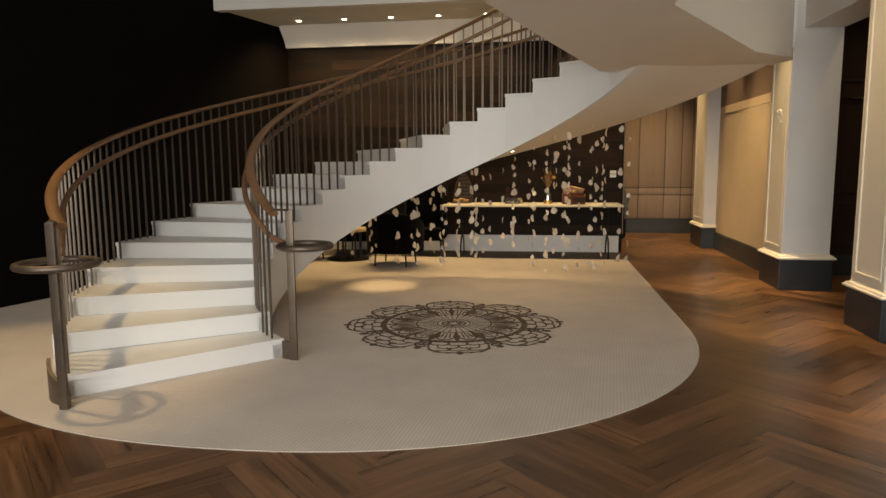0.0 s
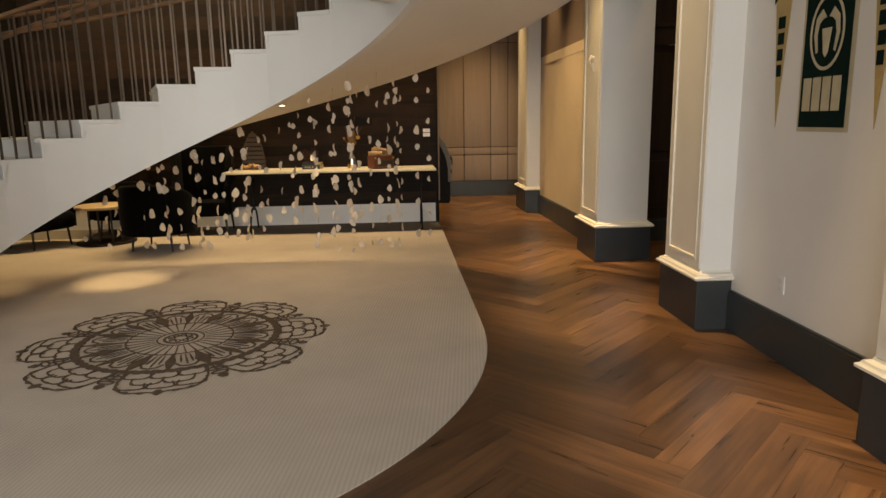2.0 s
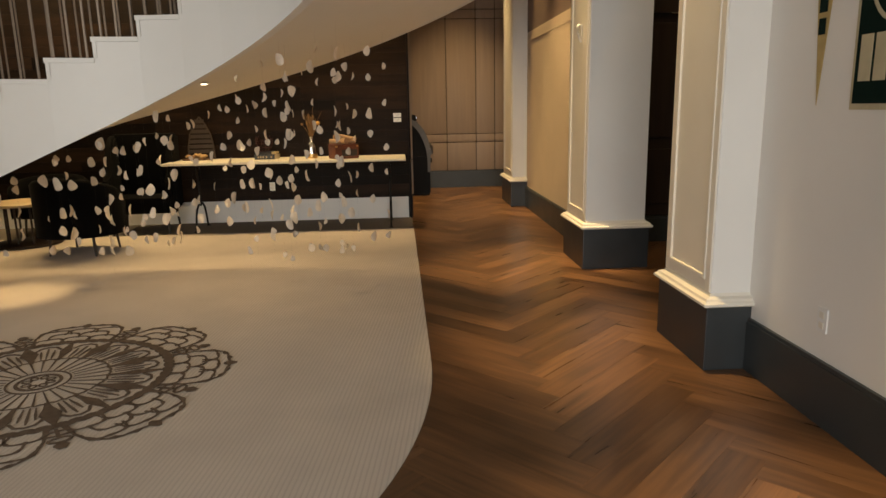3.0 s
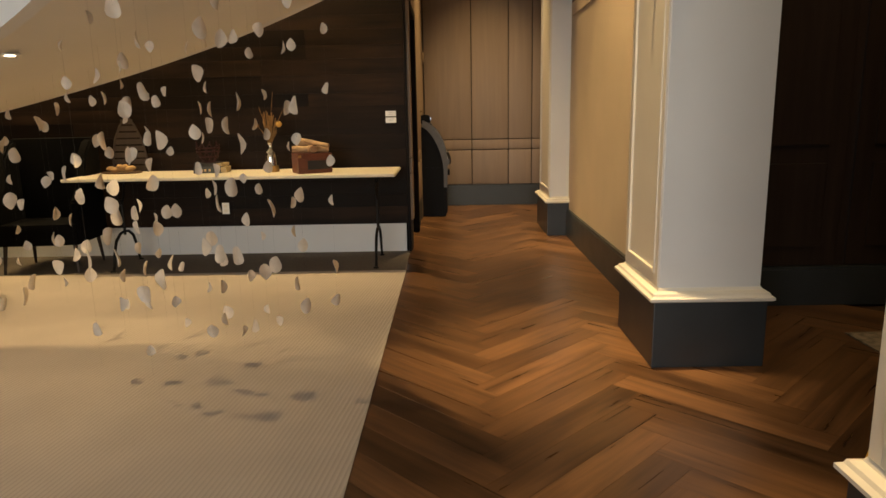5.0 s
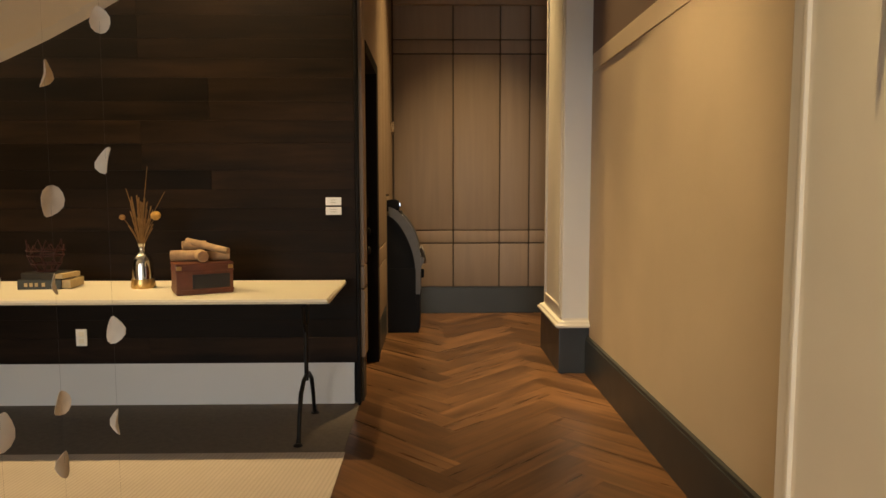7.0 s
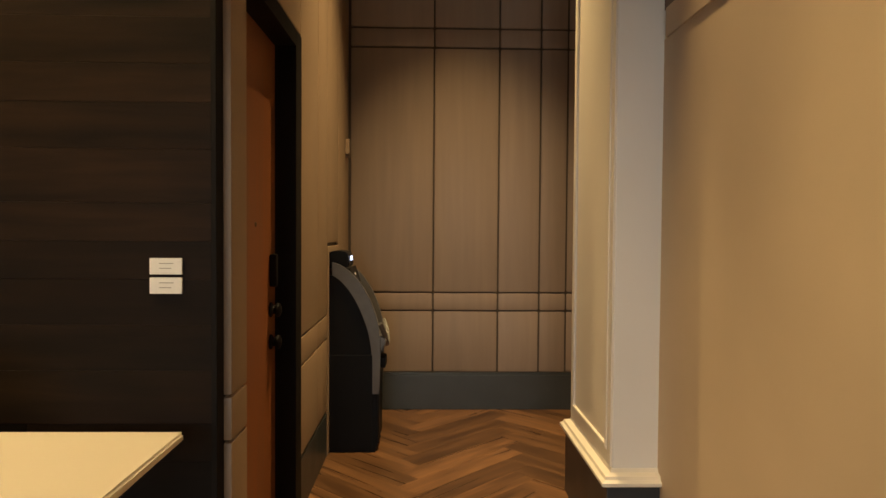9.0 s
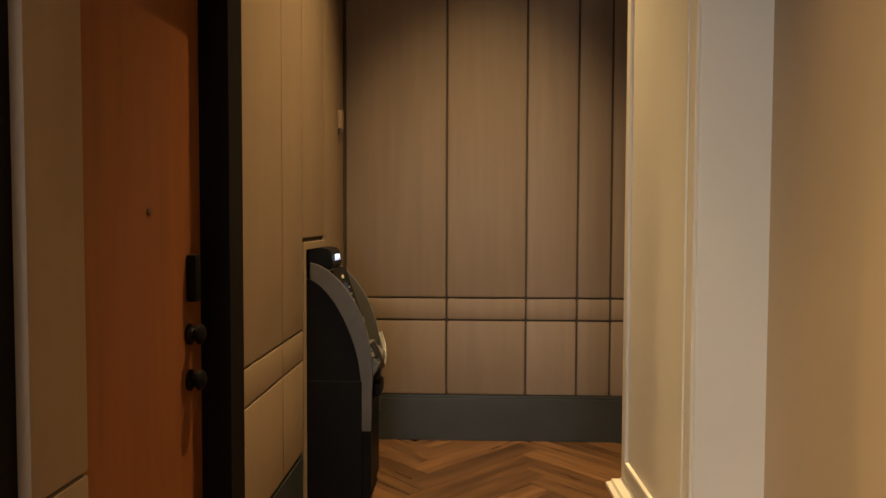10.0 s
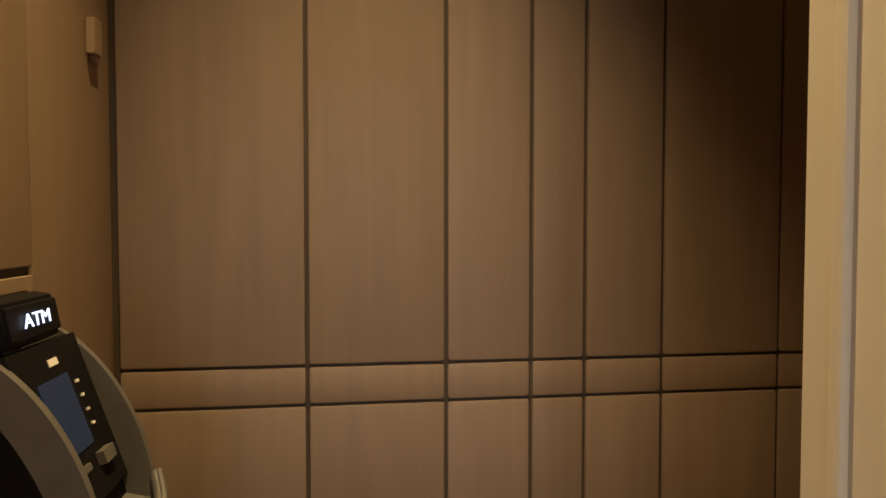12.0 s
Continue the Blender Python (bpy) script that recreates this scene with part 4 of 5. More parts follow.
screen = thing("slatted_screen", "dark pointed openwork screen with horizontal slats on the console", "ornament", (-1.27, 11.70, TZ))
for sg in (-1, 1):
    bm = bmesh.new()
    tube(bm, [(sg * 0.17, 0, 0.0), (sg * 0.165, 0, 0.15), (sg * 0.13, 0.005, 0.32), (sg * 0.07, 0.01, 0.45), (0.0, 0.012, 0.54)], 0.009, 6)
    part("side_bar", bm, M_SLAT, screen, smooth=50)
for k in range(8):
    z = 0.012 + 0.064 * k
    w = 0.165 * (1 - (z / 0.56) ** 2.2)
    part("slat", boxed(-w, w, 0.002, 0.010, z, z + 0.048, bevel=0.002), M_SLAT, screen)

# ---- plates on the walls ----
for z in (1.360, 1.297):
    s = thing("wall_sign", "small white wall sign with two lines of print", "sign", (1.284, BACK_Y + 0.004, z), group="signs on the plank wall")
    part("plate", boxed(-0.052, 0.052, -0.006, 0.006, -0.001, 0.052, bevel=0.002), M_PLATE, s)
    for q, (a, b) in enumerate(((-0.02, 0.025), (-0.02, 0.018))):
        part("print_bar", boxed(a, b, -0.0072, -0.0062, 0.034 - 0.016 * q, 0.036 - 0.016 * q), M_INK, s)


def outlet(base, rz):
    s = thing("wall_outlet", "white wall outlet plate with two sockets", "outlet", base, rz, group="wall outlets")
    part("plate", boxed(-0.036, 0.036, -0.006, 0.002, -0.057, 0.057, bevel=0.003), M_PLATE, s)
    for z in (-0.024, 0.024):
        part("socket", boxed(-0.017, 0.017, -0.0085, -0.005, z - 0.015, z + 0.015, bevel=0.002), M_TRIM, s)


outlet((-0.42, BACK_Y + 0.005, 0.475), 0)
outlet((WX - 0.002, 5.54, 0.487), -90)
# thermostat in the corner of the corridor and a white hook on the middle column
s = thing("wall_thermostat", "small tan box-shaped thermostat on the corridor wall", "thermostat", (LX + 0.016, 15.06, 2.17))
part("case", boxed(0, 0.03, -0.035, 0.035, -0.06, 0.06, bevel=0.006), M_PANEL2, s)
part("sensor", boxed(0.002, 0.022, 0.0, 0.03, -0.085, -0.06, bevel=0.004), M_PANEL2, s)
s = thing("wall_hook", "white curved hook fixed on the column panel", "hook", (2.966, 8.90, 2.08))
part("back_plate", boxed(-0.010, 0.0, -0.018, 0.018, -0.06, 0.10, bevel=0.004), M_TRIM, s)
bm = bmesh.new()
tube(bm, [(-0.008, 0, 0.085), (-0.032, -0.004, 0.10), (-0.045, -0.004, 0.07), (-0.035, 0, 0.02), (-0.018, 0, -0.04), (-0.008, 0, -0.055)], [0.009, 0.011, 0.012, 0.012, 0.010, 0.007], 8)
part("curl", bm, M_TRIM, s, smooth=60)

# ---- banners on the aisle wall ----
M_GREEN = mat("green_felt", (0.005, 0.015, 0.011), 0.95, vary=0.12, scale=12, bump=0.2, bump_scale=400, spec=0.1)
M_CREAM = mat("cream_felt", (0.50, 0.43, 0.28), 0.9, vary=0.1, scale=12, bump=0.2, bump_scale=400)
M_GOLD = mat("gold_felt", (0.46, 0.33, 0.13), 0.9, vary=0.1, scale=12, bump=0.2, bump_scale=400)


def hang(name, outline, m, parent, out, curl=0.0, label=""):
    """A cloth shape hanging on the wall: outline in (along, up), gently curled away from the wall."""
    bm = bmesh.new()
    for d in (0.0, 0.003):
        vs = [bm.verts.new((-(out + d) - curl * abs(math.sin(3.0 * a)), a, b)) for a, b in outline]
        bm.faces.new(vs)
    n = len(outline)
    bm.verts.ensure_lookup_table()
    for k in range(n):
        bm.faces.new((bm.verts[k], bm.verts[(k + 1) % n], bm.verts[n + (k + 1) % n], bm.verts[n + k]))
    return part(name, bm, m, parent, label)


def bars(parent, rects, m, out):
    for a0, a1, b0, b1 in rects:
        hang("letter_bar", [(a0, b0), (a1, b0), (a1, b1), (a0, b1)], m, parent, out)


banner = thing("team_banner", "long dark green felt banner with cream edge and gold bars", "banner", (WX - 0.004, 5.28, 1.925))
hang("edge", [(-0.235, -0.49), (0.225, -0.49), (0.235, 0.62), (-0.235, 0.62)], M_CREAM, banner, 0.0)
hang("cloth", [(-0.205, -0.465), (0.205, -0.465), (0.205, 0.60), (-0.205, 0.60)], M_GREEN, banner, 0.005)
bars(banner, [(0.105 - 0.088 * k, 0.175 - 0.088 * k, -0.375, -0.19) for k in range(4)], M_CREAM, 0.010)
bars(banner, [(0.07 - 0.11 * k, 0.155 - 0.11 * k, 0.29, 0.48) for k in range(3)], M_CREAM, 0.010)
ring_pts = [(0.15 * math.cos(2 * math.pi * k / 28), 0.05 + 0.205 * math.sin(2 * math.pi * k / 28)) for k in range(28)]
for k in range(28):
    a, b = ring_pts[k], ring_pts[(k + 1) % 28]
    hang("emblem_ring", [a, b, (b[0] * 0.90, 0.05 + (b[1] - 0.05) * 0.91), (a[0] * 0.90, 0.05 + (a[1] - 0.05) * 0.91)], M_CREAM, banner, 0.010)
for sg in (-1, 1):
    hang("emblem_arc", [(sg * 0.012, 0.13), (sg * 0.05, 0.175), (sg * 0.10, 0.13), (sg * 0.112, 0.04), (sg * 0.085, -0.06), (sg * 0.07, -0.05), (sg * 0.085, 0.04), (sg * 0.07, 0.10), (sg * 0.045, 0.12)], M_CREAM, banner, 0.010)
hang("emblem_wedge", [(-0.042, 0.07), (0.042, 0.07), (0.02, -0.06), (0.0, -0.085), (-0.02, -0.06)], M_CREAM, banner, 0.010)
for yy in (5.74, 4.85):
    p = thing("felt_pennant", "narrow gold felt pennant with a dark green top", "pennant", (WX - 0.004, yy, 1.925), group="pennants on the aisle wall")
    hang("field", [(0.0, -0.47), (0.085, 0.30), (0.0, 0.38), (-0.085, 0.30)], M_GOLD, p, 0.0)
    hang("header", [(0.095, 0.28), (0.125, 0.62), (-0.125, 0.62), (-0.095, 0.28), (0.0, 0.36)], M_GREEN, p, 0.004)
    for k in range(4):
        w = 0.036 - 0.004 * k
        hang("letter_bar", [(-w, 0.125 - 0.095 * k), (w, 0.125 - 0.095 * k), (w, 0.195 - 0.095 * k), (-w, 0.195 - 0.095 * k)], M_GREEN, p, 0.005)
    for k in range(20):
        c = [(0.055 * math.cos(2 * math.pi * (k + e) / 20), 0.48 + 0.075 * math.sin(2 * math.pi * (k + e) / 20)) for e in (0, 1)]
        hang("emblem_ring", [c[0], c[1], (c[1][0] * 0.86, 0.48 + (c[1][1] - 0.48) * 0.88), (c[0][0] * 0.86, 0.48 + (c[0][1] - 0.48) * 0.88)], M_CREAM, p, 0.008)
    hang("emblem_wedge", [(-0.03, 0.52), (0.0, 0.47), (0.03, 0.52), (0.012, 0.43), (-0.012, 0.43)], M_CREAM, p, 0.008)

# ---- seats round the low table ----
M_VELVET = mat("black_velvet", (0.0025, 0.0024, 0.0026), 0.9, vary=0.25, scale=8, sheen=0.02, spec=0.06)
M_LEG = mat("dark_leg", (0.018, 0.010, 0.007), 0.4, vary=0.2, scale=10)
M_TABLETOP = mat("honey_wood", (0.55, 0.42, 0.25), 0.4, vary=0.15, scale=5, stretch=(1, 8, 1))


def tub_chair(base, rz, back_h, label):
    ob = thing("tub_chair", label, "chair", base, rz, group="chairs round the low table")
    bm = bmesh.new()
    # seat cushion: a rounded D
    secs = []
    for z, o in ((0.24, 0.03), (0.26, 0.0), (0.38, 0.0), (0.42, 0.02), (0.435, 0.06)):
        secs.append([Vector(((0.40 - o) * math.copysign(abs(math.cos(s)) ** 0.7, math.cos(s)), (0.36 - o) * math.copysign(abs(math.sin(s)) ** 0.7, math.sin(s)), z)) for s in [2 * math.pi * k / 28 for k in range(28)]])
    loft(bm, secs)
    part("seat", bm, M_VELVET, ob, smooth=60)
    bm = bmesh.new()
    secs = []
    for k in range(25):
        s = radians(-20 + 220 * k / 24)
        w = math.sin(max(0, min(math.pi, math.pi * k / 24))) ** 0.5
        h = 0.55 + (back_h - 0.55) * w
        ro, ri = 0.44, 0.36
        c, n = math.cos(s), math.sin(s)
        secs.append([Vector((ri * c, ri * n, 0.27)), Vector((ro * c, ro * n, 0.22)), Vector((ro * c * 1.02, ro * n * 1.02, h - 0.03)), Vector(((ro - 0.02) * c, (ro - 0.02) * n, h)), Vector(((ri + 0.02) * c, (ri + 0.02) * n, h)), Vector((ri * c, ri * n, h - 0.03))])
    loft(bm, secs)
    part("backrest", bm, M_VELVET, ob, smooth=60)
    for a in (45, 135, 225, 315):
        bm = bmesh.new()
        x, y = 0.36 * math.cos(radians(a)), 0.33 * math.sin(radians(a))
        tube(bm, [(x * 0.92, y * 0.92, 0.25), (x, y, 0.0)], [0.017, 0.011], 8)
        part("leg", bm, M_LEG, ob, smooth=60)
    return ob


tub_chair((-2.15, 10.12, 0), 172, 0.84, "black velvet tub chair on slim dark legs by the low table")
tub_chair((-3.80, 10.50, 0), 60, 0.70, "black velvet tub chair beside the round low table")
tub_chair((-3.1, 11.40, 0), 10, 0.72, "black velvet tub chair against the plank wall")
# high-backed black wing chair beside the console
wing = thing("wing_chair", "black high-backed wing chair on short dark legs", "chair", (-1.92, 11.36, 0), rz=4)
part("seat", boxed(-0.36, 0.36, -0.30, 0.26, 0.26, 0.46, bevel=0.03), M_VELVET, wing, smooth=50)
part("backrest", boxed(-0.38, 0.38, 0.16, 0.30, 0.28, 1.22, bevel=0.04), M_VELVET, wing, smooth=50)
for sg in (-1, 1):
    bm = bmesh.new()
    prism(bm, [(-0.28, 0.30), (0.24, 0.30), (0.26, 1.20), (0.10, 1.20), (-0.05, 1.05), (-0.12, 0.75), (-0.28, 0.66)], "x", sg * 0.36 - 0.045, sg * 0.36 + 0.045)
    bmesh.ops.bevel(bm, geom=bm.edges[:], offset=0.018, segments=2, affect="EDGES")
    part("wing", bm, M_VELVET, wing, smooth=50)
    for yy in (-0.25, 0.22):
        bm = bmesh.new()
        tube(bm, [(sg * 0.31, yy, 0.27), (sg * 0.33, yy * 1.12, 0.0)], [0.020, 0.012], 8)
        part("leg", bm, M_LEG, wing, smooth=60)
low = thing("round_low_table", "low round table with honey wood top on a dark disc base", "table", (-3.05, 10.68, 0))
bm = bmesh.new()
lathe(bm, [(0.33, 0.468), (0.345, 0.475), (0.345, 0.50), (0.335, 0.507)], 36)
part("tabletop", bm, M_TABLETOP, low, smooth=40)
bm = bmesh.new()
lathe(bm, [(0.36, 0.0), (0.37, 0.01), (0.36, 0.03), (0.33, 0.04)], 36)
part("base_disc", bm, M_LEG, low, smooth=40)
for k in range(8):
    bm = bmesh.new()
    a = 2 * math.pi * k / 8
    tube(bm, [(0.2 * math.cos(a), 0.2 * math.sin(a), 0.038), (0.2 * math.cos(a), 0.2 * math.sin(a), 0.47)], 0.012, 8)
    part("post", bm, M_LEG, low, smooth=60)

# ---- dark doors of the side passage, and a floor sign behind the near column ----
for x0 in (3.75, 4.62, 5.49):
    d = tagged(thing("door_2", "closed dark espresso panelled door in the side passage", "door", (x0 + 0.4, 9.76, 0)), kind="structure")
    part("leaf", boxed(x0, x0 + 0.80, 9.745, 9.772, 0.285, 2.40, bevel=0.003), M_ESPRESSO, d, world=True)
    for z0, z1 in ((0.42, 1.00), (1.12, 2.28)):
        part("raised_panel", boxed(x0 + 0.12, x0 + 0.68, 9.732, 9.75, z0, z1, bevel=0.010), M_ESPRESSO, d, world=True)
bm = bmesh.new()
box(bm, 3.6, 6.9, 9.71, 9.78, 2.38, 2.58, bevel=0.006), box(bm, 3.6, 6.9, 9.69, 9.78, 2.58, 2.62, bevel=0.004)
structure("door_header", bm, M_ESPRESSO, "dark wooden door header in the side passage", "trim")
# bright bar shaped to stand for light caught on the dark frame
bm = bmesh.new()
tube(bm, [(4.1, 9.70, 2.365), (5.3, 9.70, 2.365)], 0.012, 8)
structure("door_track", bm, M_SILVER, "slim bright bar standing for the lit line under the dark header", "trim")
M_YELLOW = mat("yellow_plastic", (0.62, 0.40, 0.02), 0.4, vary=0.06, scale=10)
sign = thing("floor_sign", "yellow folding plastic floor sign behind the column", "floor sign", (3.245, 7.06, 0), rz=0)
for sg in (-1, 1):
    bm = bmesh.new()
    y0 = sg * 0.05
    loft(bm, [[Vector((-0.14, y0 - 0.006, 0.0)), Vector((0.14, y0 - 0.006, 0.0)), Vector((0.14, y0 + 0.006, 0.0)), Vector((-0.14, y0 + 0.006, 0.0))],
              [Vector((-0.07, sg * 0.012 - 0.006, 0.36)), Vector((0.07, sg * 0.012 - 0.006, 0.36)), Vector((0.07, sg * 0.012 + 0.006, 0.36)), Vector((-0.07, sg * 0.012 + 0.006, 0.36))]])
    part("board", bm, M_YELLOW, sign)
part("hinge", boxed(-0.06, 0.06, -0.02, 0.02, 0.355, 0.38, bevel=0.006), M_YELLOW, sign)

rug = thing("door_mat", "pale speckled mat on the oak floor of the side passage", "mat", (4.80, 8.90, 0.0))
M_MAT = mat("pale_mat", (0.26, 0.21, 0.16), 0.95, vary=0.45, scale=26, bump=0.4, bump_scale=200)
part("pile", boxed(-0.52, 0.5, -0.20, 0.20, 0.001, 0.012, bevel=0.004), M_MAT, rug)

# ---- cash machine in its niche ----
M_GREY = mat("grey_plastic", (0.105, 0.100, 0.096), 0.36, vary=0.08, scale=20, bump=0.15, bump_scale=400)
M_SHELL = mat("black_plastic", (0.006, 0.006, 0.007), 0.5, spec=0.15, vary=0.1, scale=20)
M_SCREEN = glow("machine_screen", (0.012, 0.028, 0.085), 0.10)
M_LETTER = glow("machine_letters", (0.62, 0.74, 1.0), 1.8)
bm = bmesh.new()
for y0, y1, z0, z1 in ((14.08, 14.14, 0, 1.395), (14.58, 14.615, 0, 1.395), (14.14, 14.58, 1.355, 1.395)):
    box(bm, LX - 0.02, LX + 0.018, y0, y1, z0, z1, bevel=0.003)
structure("niche_trim", bm, M_PANEL2, "tan trim round the niche of the cash machine", "trim")
atm = thing("cash_machine", "black and grey cash machine with curved side fins", "cash machine", (1.474, 14.35, 0))
atm.scale = (1.16, 0.70, 1.105)
ATM_Y0, ATM_Y1 = -0.29, 0.29
curve = [(0.02, 1.165), (0.07, 1.150), (0.13, 1.105), (0.19, 1.035), (0.24, 0.945), (0.275, 0.85), (0.295, 0.75), (0.302, 0.65), (0.300, 0.50), (0.295, 0.36)]
inner_c = [(0.02, 1.03), (0.06, 1.005), (0.11, 0.955), (0.155, 0.89), (0.195, 0.81), (0.225, 0.73), (0.243, 0.64), (0.25, 0.55), (0.252, 0.46), (0.252, 0.36)]
inner_c = [(a + f * (c - a), b + f * (d - b)) for (a, b), (c, d), f in zip(inner_c, curve, (0.42, 0.38, 0.30, 0.22, 0.15, 0.10, 0.08, 0.06, 0.05, 0.05))]


def rounded(line):
    """Cuts the corners of an open line twice, to a smooth curve."""
    for _ in range(2):
        cut = [line[0]]
        for (a, b), (c, d) in zip(line, line[1:]):
            cut += [(0.75 * a + 0.25 * c, 0.75 * b + 0.25 * d), (0.25 * a + 0.75 * c, 0.25 * b + 0.75 * d)]
        line = cut + [line[-1]]
    return line


curve, inner_c = rounded(curve), rounded(inner_c)
body = [(-0.33, 0.0), (0.27, 0.0), (0.285, 0.05), (0.285, 0.36)] + inner_c[::-1] + [(-0.33, 1.03)]
bm = bmesh.new()
prism(bm, [(a, b) for a, b in body], "y", ATM_Y0 + 0.015, ATM_Y1 - 0.015)
part("body", bm, M_SHELL, atm, "matte black body")
for y0, y1 in ((ATM_Y0, ATM_Y0 + 0.035), (ATM_Y1 - 0.035, ATM_Y1)):
    bm = bmesh.new()
    prism(bm, curve + inner_c[::-1], "y", y0, y1)
    bmesh.ops.bevel(bm, geom=[e for e in bm.edges if abs(e.verts[0].co.y - e.verts[1].co.y) < 1e-5], offset=0.005, segments=2, affect="EDGES")
    part("side_fin", bm, M_GREY, atm, "grey curved fin", smooth=40)
    part("side_panel", boxed(-0.02, 0.255, y0 - 0.002 if y0 < 0 else y1 - 0.01, y0 + 0.01 if y0 < 0 else y1 + 0.002, 0.02, 0.60, bevel=0.003), M_SHELL, atm)
bm = bmesh.new()
prism(bm, [(-0.05, 1.13), (-0.04, 1.215), (0.05, 1.235), (0.10, 1.225), (0.115, 1.14), (0.08, 1.12)], "y", ATM_Y0 + 0.10, ATM_Y1 - 0.10)
bmesh.ops.bevel(bm, geom=bm.edges[:], offset=0.008, segments=2, affect="EDGES")
topper = part("topper", bm, M_SHELL, atm, "black lit topper", smooth=50)
txt = bpy.data.curves.new("letters", "FONT")
txt.body, txt.size, txt.extrude, txt.align_x, txt.align_y = "ATM", 0.072, 0.001, "CENTER", "CENTER"
tmp = bpy.data.objects.new("letters", txt)
me = bpy.data.meshes.new_from_object(tmp)
bpy.data.objects.remove(tmp)
me.materials.clear(), me.materials.append(M_LETTER)
ob = new("letters", me)
ob.parent = topper
ob.matrix_basis = Matrix.Translation((0.113, 0, 1.183)) @ pose(0, 0, 0, 90, 0, 90) @ pose(0, 0, 0, -8, 0, 0) @ Matrix.Diagonal((1.35, 0.60, 1, 1))
tagged(ob, "glowing white letters")
# sloped front with screen, key column, slots and the keypad shelf
def slope(u, v, out):
    a, b = Vector((0.13, 0, 1.10)), Vector((0.235, 0, 0.78))
    d = (b - a).normalized()
    n = Vector((-d.z, 0, d.x))
    n = n if n.x > 0 else -n
    p = a + d * v + n * out
    return Vector((p.x, u, p.z))


def slope_box(name, u0, u1, v0, v1, o0, o1, m, label=""):
    bm = bmesh.new()
    loft(bm, [[slope(u0, v0, o), slope(u1, v0, o), slope(u1, v1, o), slope(u0, v1, o)] for o in (o0, o1)])
    return part(name, bm, m, atm, label)


slope_box("fascia", -0.26, 0.26, -0.03, 0.34, -0.08, 0.0, M_SHELL)
slope_box("screen", -0.15, 0.08, 0.05, 0.22, 0.0, 0.003, M_SCREEN, "dim blue screen")
for k in range(4):
    slope_box("side_key", 0.12, 0.138, 0.075 + 0.035 * k, 0.081 + 0.035 * k, 0.0, 0.005, M_PLATE)
slope_box("notice", -0.02, 0.05, 0.008, 0.024, 0.0, 0.002, M_PLATE)
slope_box("card_slot", 0.06, 0.16, 0.245, 0.275, 0.0, 0.018, M_GREY)
slope_box("receipt_slot", -0.14, -0.02, 0.25, 0.265, 0.0, 0.008, M_GREY)
bm = bmesh.new()
prism(bm, [(0.20, 0.735), (0.318, 0.705), (0.334, 0.69), (0.326, 0.655), (0.29, 0.60), (0.25, 0.58)], "y", ATM_Y0 + 0.03, ATM_Y1 - 0.03)
bmesh.ops.bevel(bm, geom=bm.edges[:], offset=0.008, segments=2, affect="EDGES")
shelf = part("keypad_shelf", bm, M_GREY, atm, "grey keypad shelf", smooth=50)
# curved lip that joins the two fins in front of the keypad
for inset, rr, m in ((0.0, 0.009, M_GREY), (0.010, 0.012, M_GREY)):
    lip = []
    for k in range(15):
        u = -1 + 2 * k / 14
        lip.append((0.302 - inset + 0.034 * (1 - u ** 4), 0.272 * u, 0.640 - 0.5 * inset + 0.135 * u * u - (0.02 if u < 0 else 0.0) * u))
    bm = bmesh.new()
    tube(bm, lip, rr, 8)
    part("lip", bm, m, shelf, smooth=60)
M_KEY = mat("grey_key", (0.22, 0.21, 0.20), 0.4)
M_RED = mat("red_key", (0.45, 0.03, 0.02), 0.4)
for r in range(4):
    for c in range(3):
        bm = bmesh.new()
        x, y = 0.218 + 0.024 * r, -0.06 + 0.03 * c
        z = 0.74 - (x - 0.20) * 0.276
        box(bm, x, x + 0.020, y, y + 0.022, z - 0.004, z + 0.006, bevel=0.002)
        k = part("key", bm, M_RED if (c == 2 and r == 0) else M_KEY, shelf)
part("cash_slot", boxed(0.285, 0.325, -0.12, 0.12, 0.50, 0.565, bevel=0.01), M_SHELL, atm, smooth=40)
part("front_plate", boxed(0.27, 0.292, -0.25, 0.25, 0.05, 0.48, bevel=0.006), M_SHELL, atm)

# ---- pieces: wall planks and floor planks ----


def plank_mesh(name, w, h, t, material, axis, bev=0.004):
    """A board lying along local x, centred; axis: the side that its thickness takes."""
    bm = bmesh.new()
    c = [(-w / 2, -h / 2), (w / 2, -h / 2), (w / 2, h / 2), (-w / 2, h / 2)]
    def put(a, b, d):
        return (a, -d, b) if axis == "y" else (a, b, d)
    low = [bm.verts.new(put(a, b, 0)) for a, b in c]
    mid = [bm.verts.new(put(a, b, t - bev)) for a, b in c]
    top = [bm.verts.new(put(a - math.copysign(bev, a), b - math.copysign(bev, b), t)) for a, b in c]
    for p, q in ((low, mid), (mid, top)):
        for i in range(4):
            bm.faces.new((p[i], p[(i + 1) % 4], q[(i + 1) % 4], q[i]))
    bm.faces.new(top)
    uv = bm.loops.layers.uv.new("grain")
    for f in bm.faces:
        for l in f.loops:
            co = l.vert.co
            l[uv].uv = (co.x, co.z if axis == "y" else co.y)
    me = mesh_of(name, bm, material)
    return me


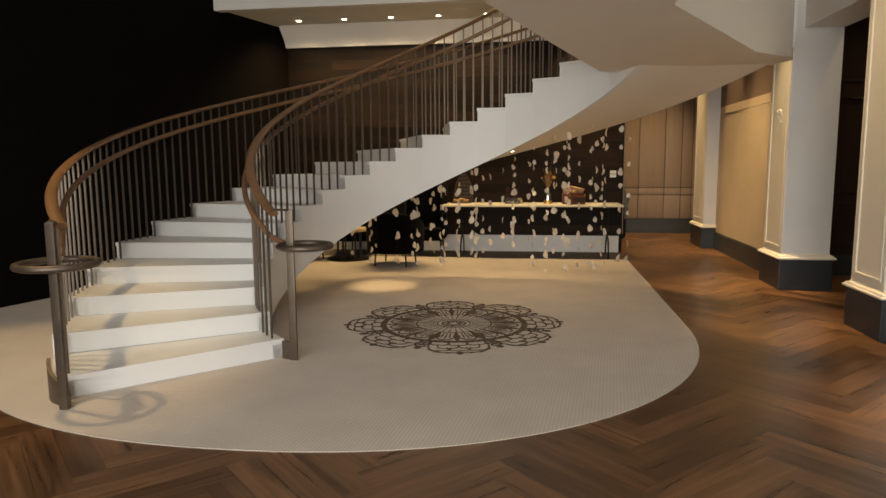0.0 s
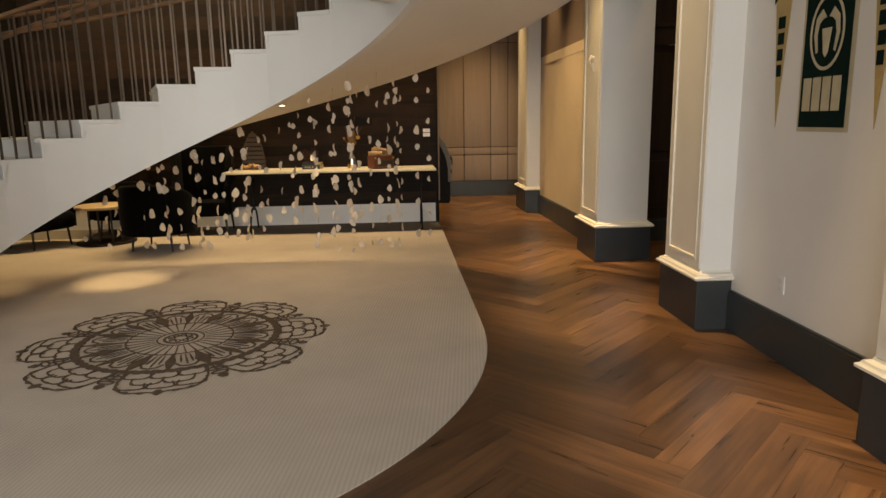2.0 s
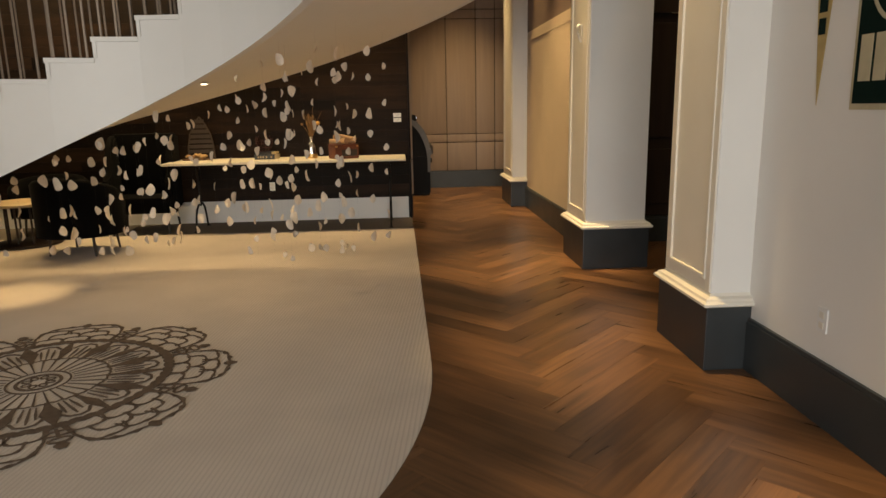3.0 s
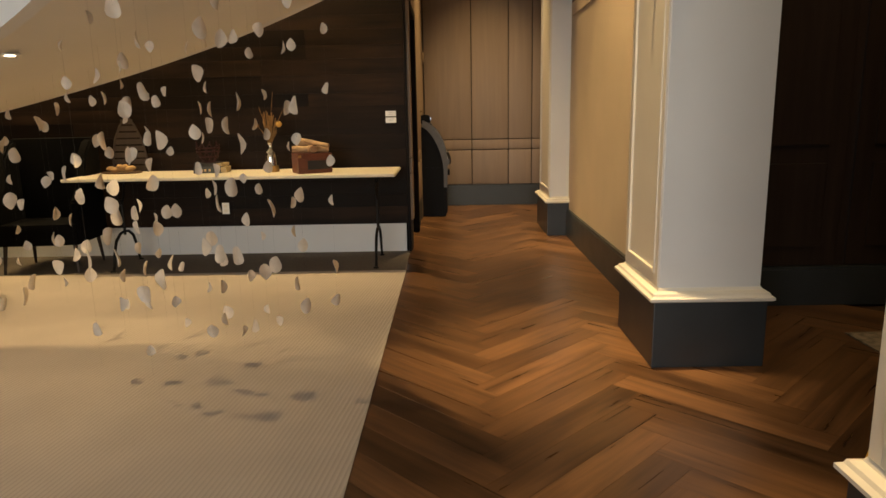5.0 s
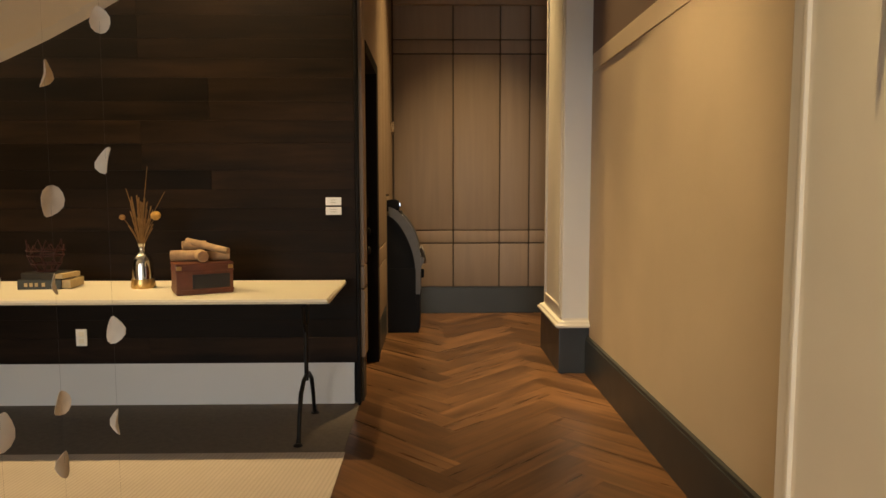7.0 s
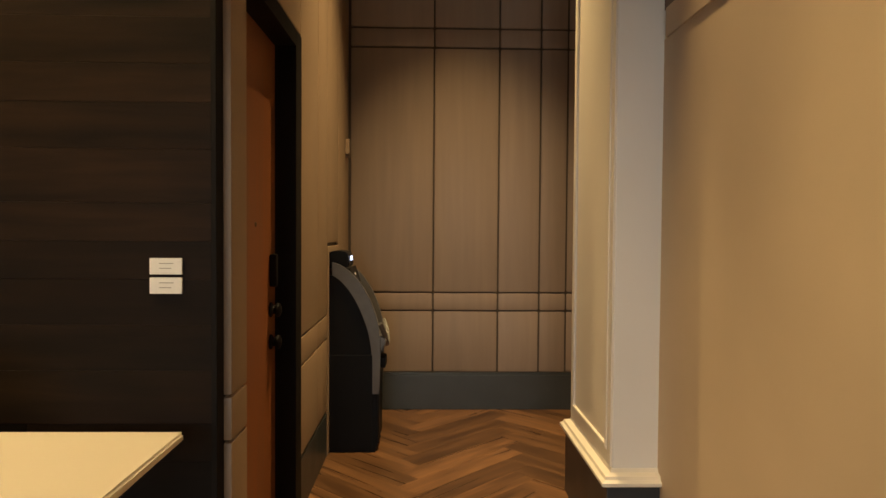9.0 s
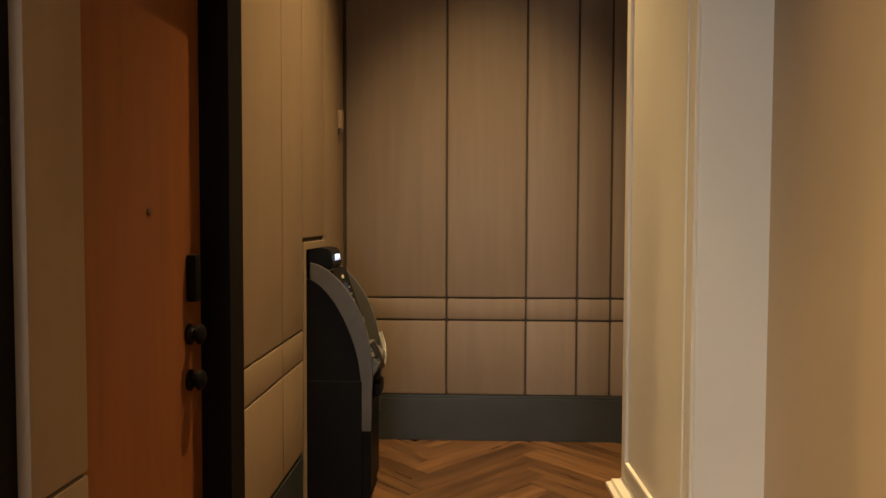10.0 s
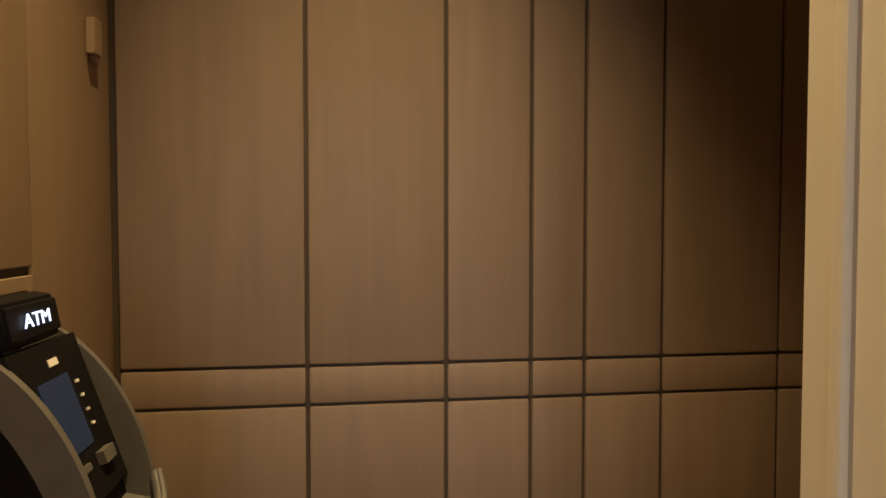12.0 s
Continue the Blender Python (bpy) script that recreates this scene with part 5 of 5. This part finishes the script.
rng = random.Random(5)
back = bpy.data.objects["wall_back"]
meshes = {}
z, row = 0.292, 0
while z < 3.93:
    h = rng.choice((0.125, 0.15, 0.175))
    h = min(h, 3.93 - z)
    x = 1.428
    while x > -4.7:
        w = rng.choice((0.8, 1.1, 1.5, 1.9, 2.3))
        if x == 1.428:
            w = rng.choice((0.6, 0.95, 1.4, 2.0))
        w2 = min(w, x + 4.75)
        t = rng.choice((0.0196, 0.020, 0.0204))
        key = (round(w2, 2), round(h, 3), t)
        if key not in meshes:
            meshes[key] = plank_mesh("plank", w2 - 0.0006, h - 0.0006, t, M_PLANK, "y", 0.0006)
        ob = new("plank", meshes[key])
        ob.parent = back
        ob.location = (x - w2 / 2, BACK_Y + 0.03, z + h / 2)
        x -= w2
    z += h

# herringbone oak: boards in right-angled pairs, laid along the walk
PL, PW = 1.0, 1.0 / 6
near_mesh = plank_mesh("floor_plank", PL - 0.0006, PW - 0.0006, 0.016, M_FLOOR, "z", 0.0004)
floor_ob = bpy.data.objects["floor"]
far = bmesh.new()
far_uv = far.loops.layers.uv.new("grain")
s45 = math.sqrt(0.5)
HX, HY = 2.09, 0.0     # where a row of points runs
spots = []
n = round(PL / PW)
for i in range(-70, 110):
    for j in range(-8, 9):
        # lattice of the pattern in its own axes, turned by 45 degrees
        for side in (0, 1):
            u, v = (i + n * j) * PW, (i - n * j) * PW
            if side == 0:
                cu, cv, rot = u + PL / 2, v + PW / 2, 0
            else:
                cu, cv, rot = u + PL + PW / 2, v + PW - PL / 2, 90
            x = HX + (cu - cv) * s45
            y = HY + (cu + cv) * s45
            spots.append((x, y, rot + 45))


def on_wood(x, y):
    if x > WX + 0.15 and not (6.3 < y < 9.9 or y > 13.0):
        return False
    if x < 1.0 and y > 11.9:
        return False
    if y > 7.2:
        return x > 0.9
    if y > 2.6 and (Vector((x, y)) - CC).length < CR - 0.75:
        return False
    return True


count = 0
for x, y, rot in spots:
    if not (-6.4 < x < 6.6 and -4.0 < y < 15.6 and on_wood(x, y)):
        continue
    m = pose(x, y, -0.016, 0, 0, rot)
    if 0.9 < x < 3.4 and 1.2 < y < 15.6 and count < 300:
        ob = new("floor_plank", near_mesh)
        ob.parent = floor_ob
        ob.matrix_basis = m
        count += 1
    else:
        c = [(-PL / 2, -PW / 2), (PL / 2, -PW / 2), (PL / 2, PW / 2), (-PL / 2, PW / 2)]
        low = [far.verts.new(m @ Vector((a * 0.999, b * 0.994, 0.0))) for a, b in c]
        top = [far.verts.new(m @ Vector((a * 0.999, b * 0.993, 0.016))) for a, b in c]
        f = far.faces.new(top)
        for l, (a, b) in zip(f.loops, c):
            l[far_uv].uv = (a, b)
        for k in range(4):
            far.faces.new((low[k], low[(k + 1) % 4], top[(k + 1) % 4], top[k]))
me = bpy.data.meshes.new("floor_planks")
far.to_mesh(me)
far.free()
me.materials.append(M_FLOOR_FAR)
ob = new("floor_planks", me)
ob.parent = floor_ob
tagged(ob, kind="stuff")
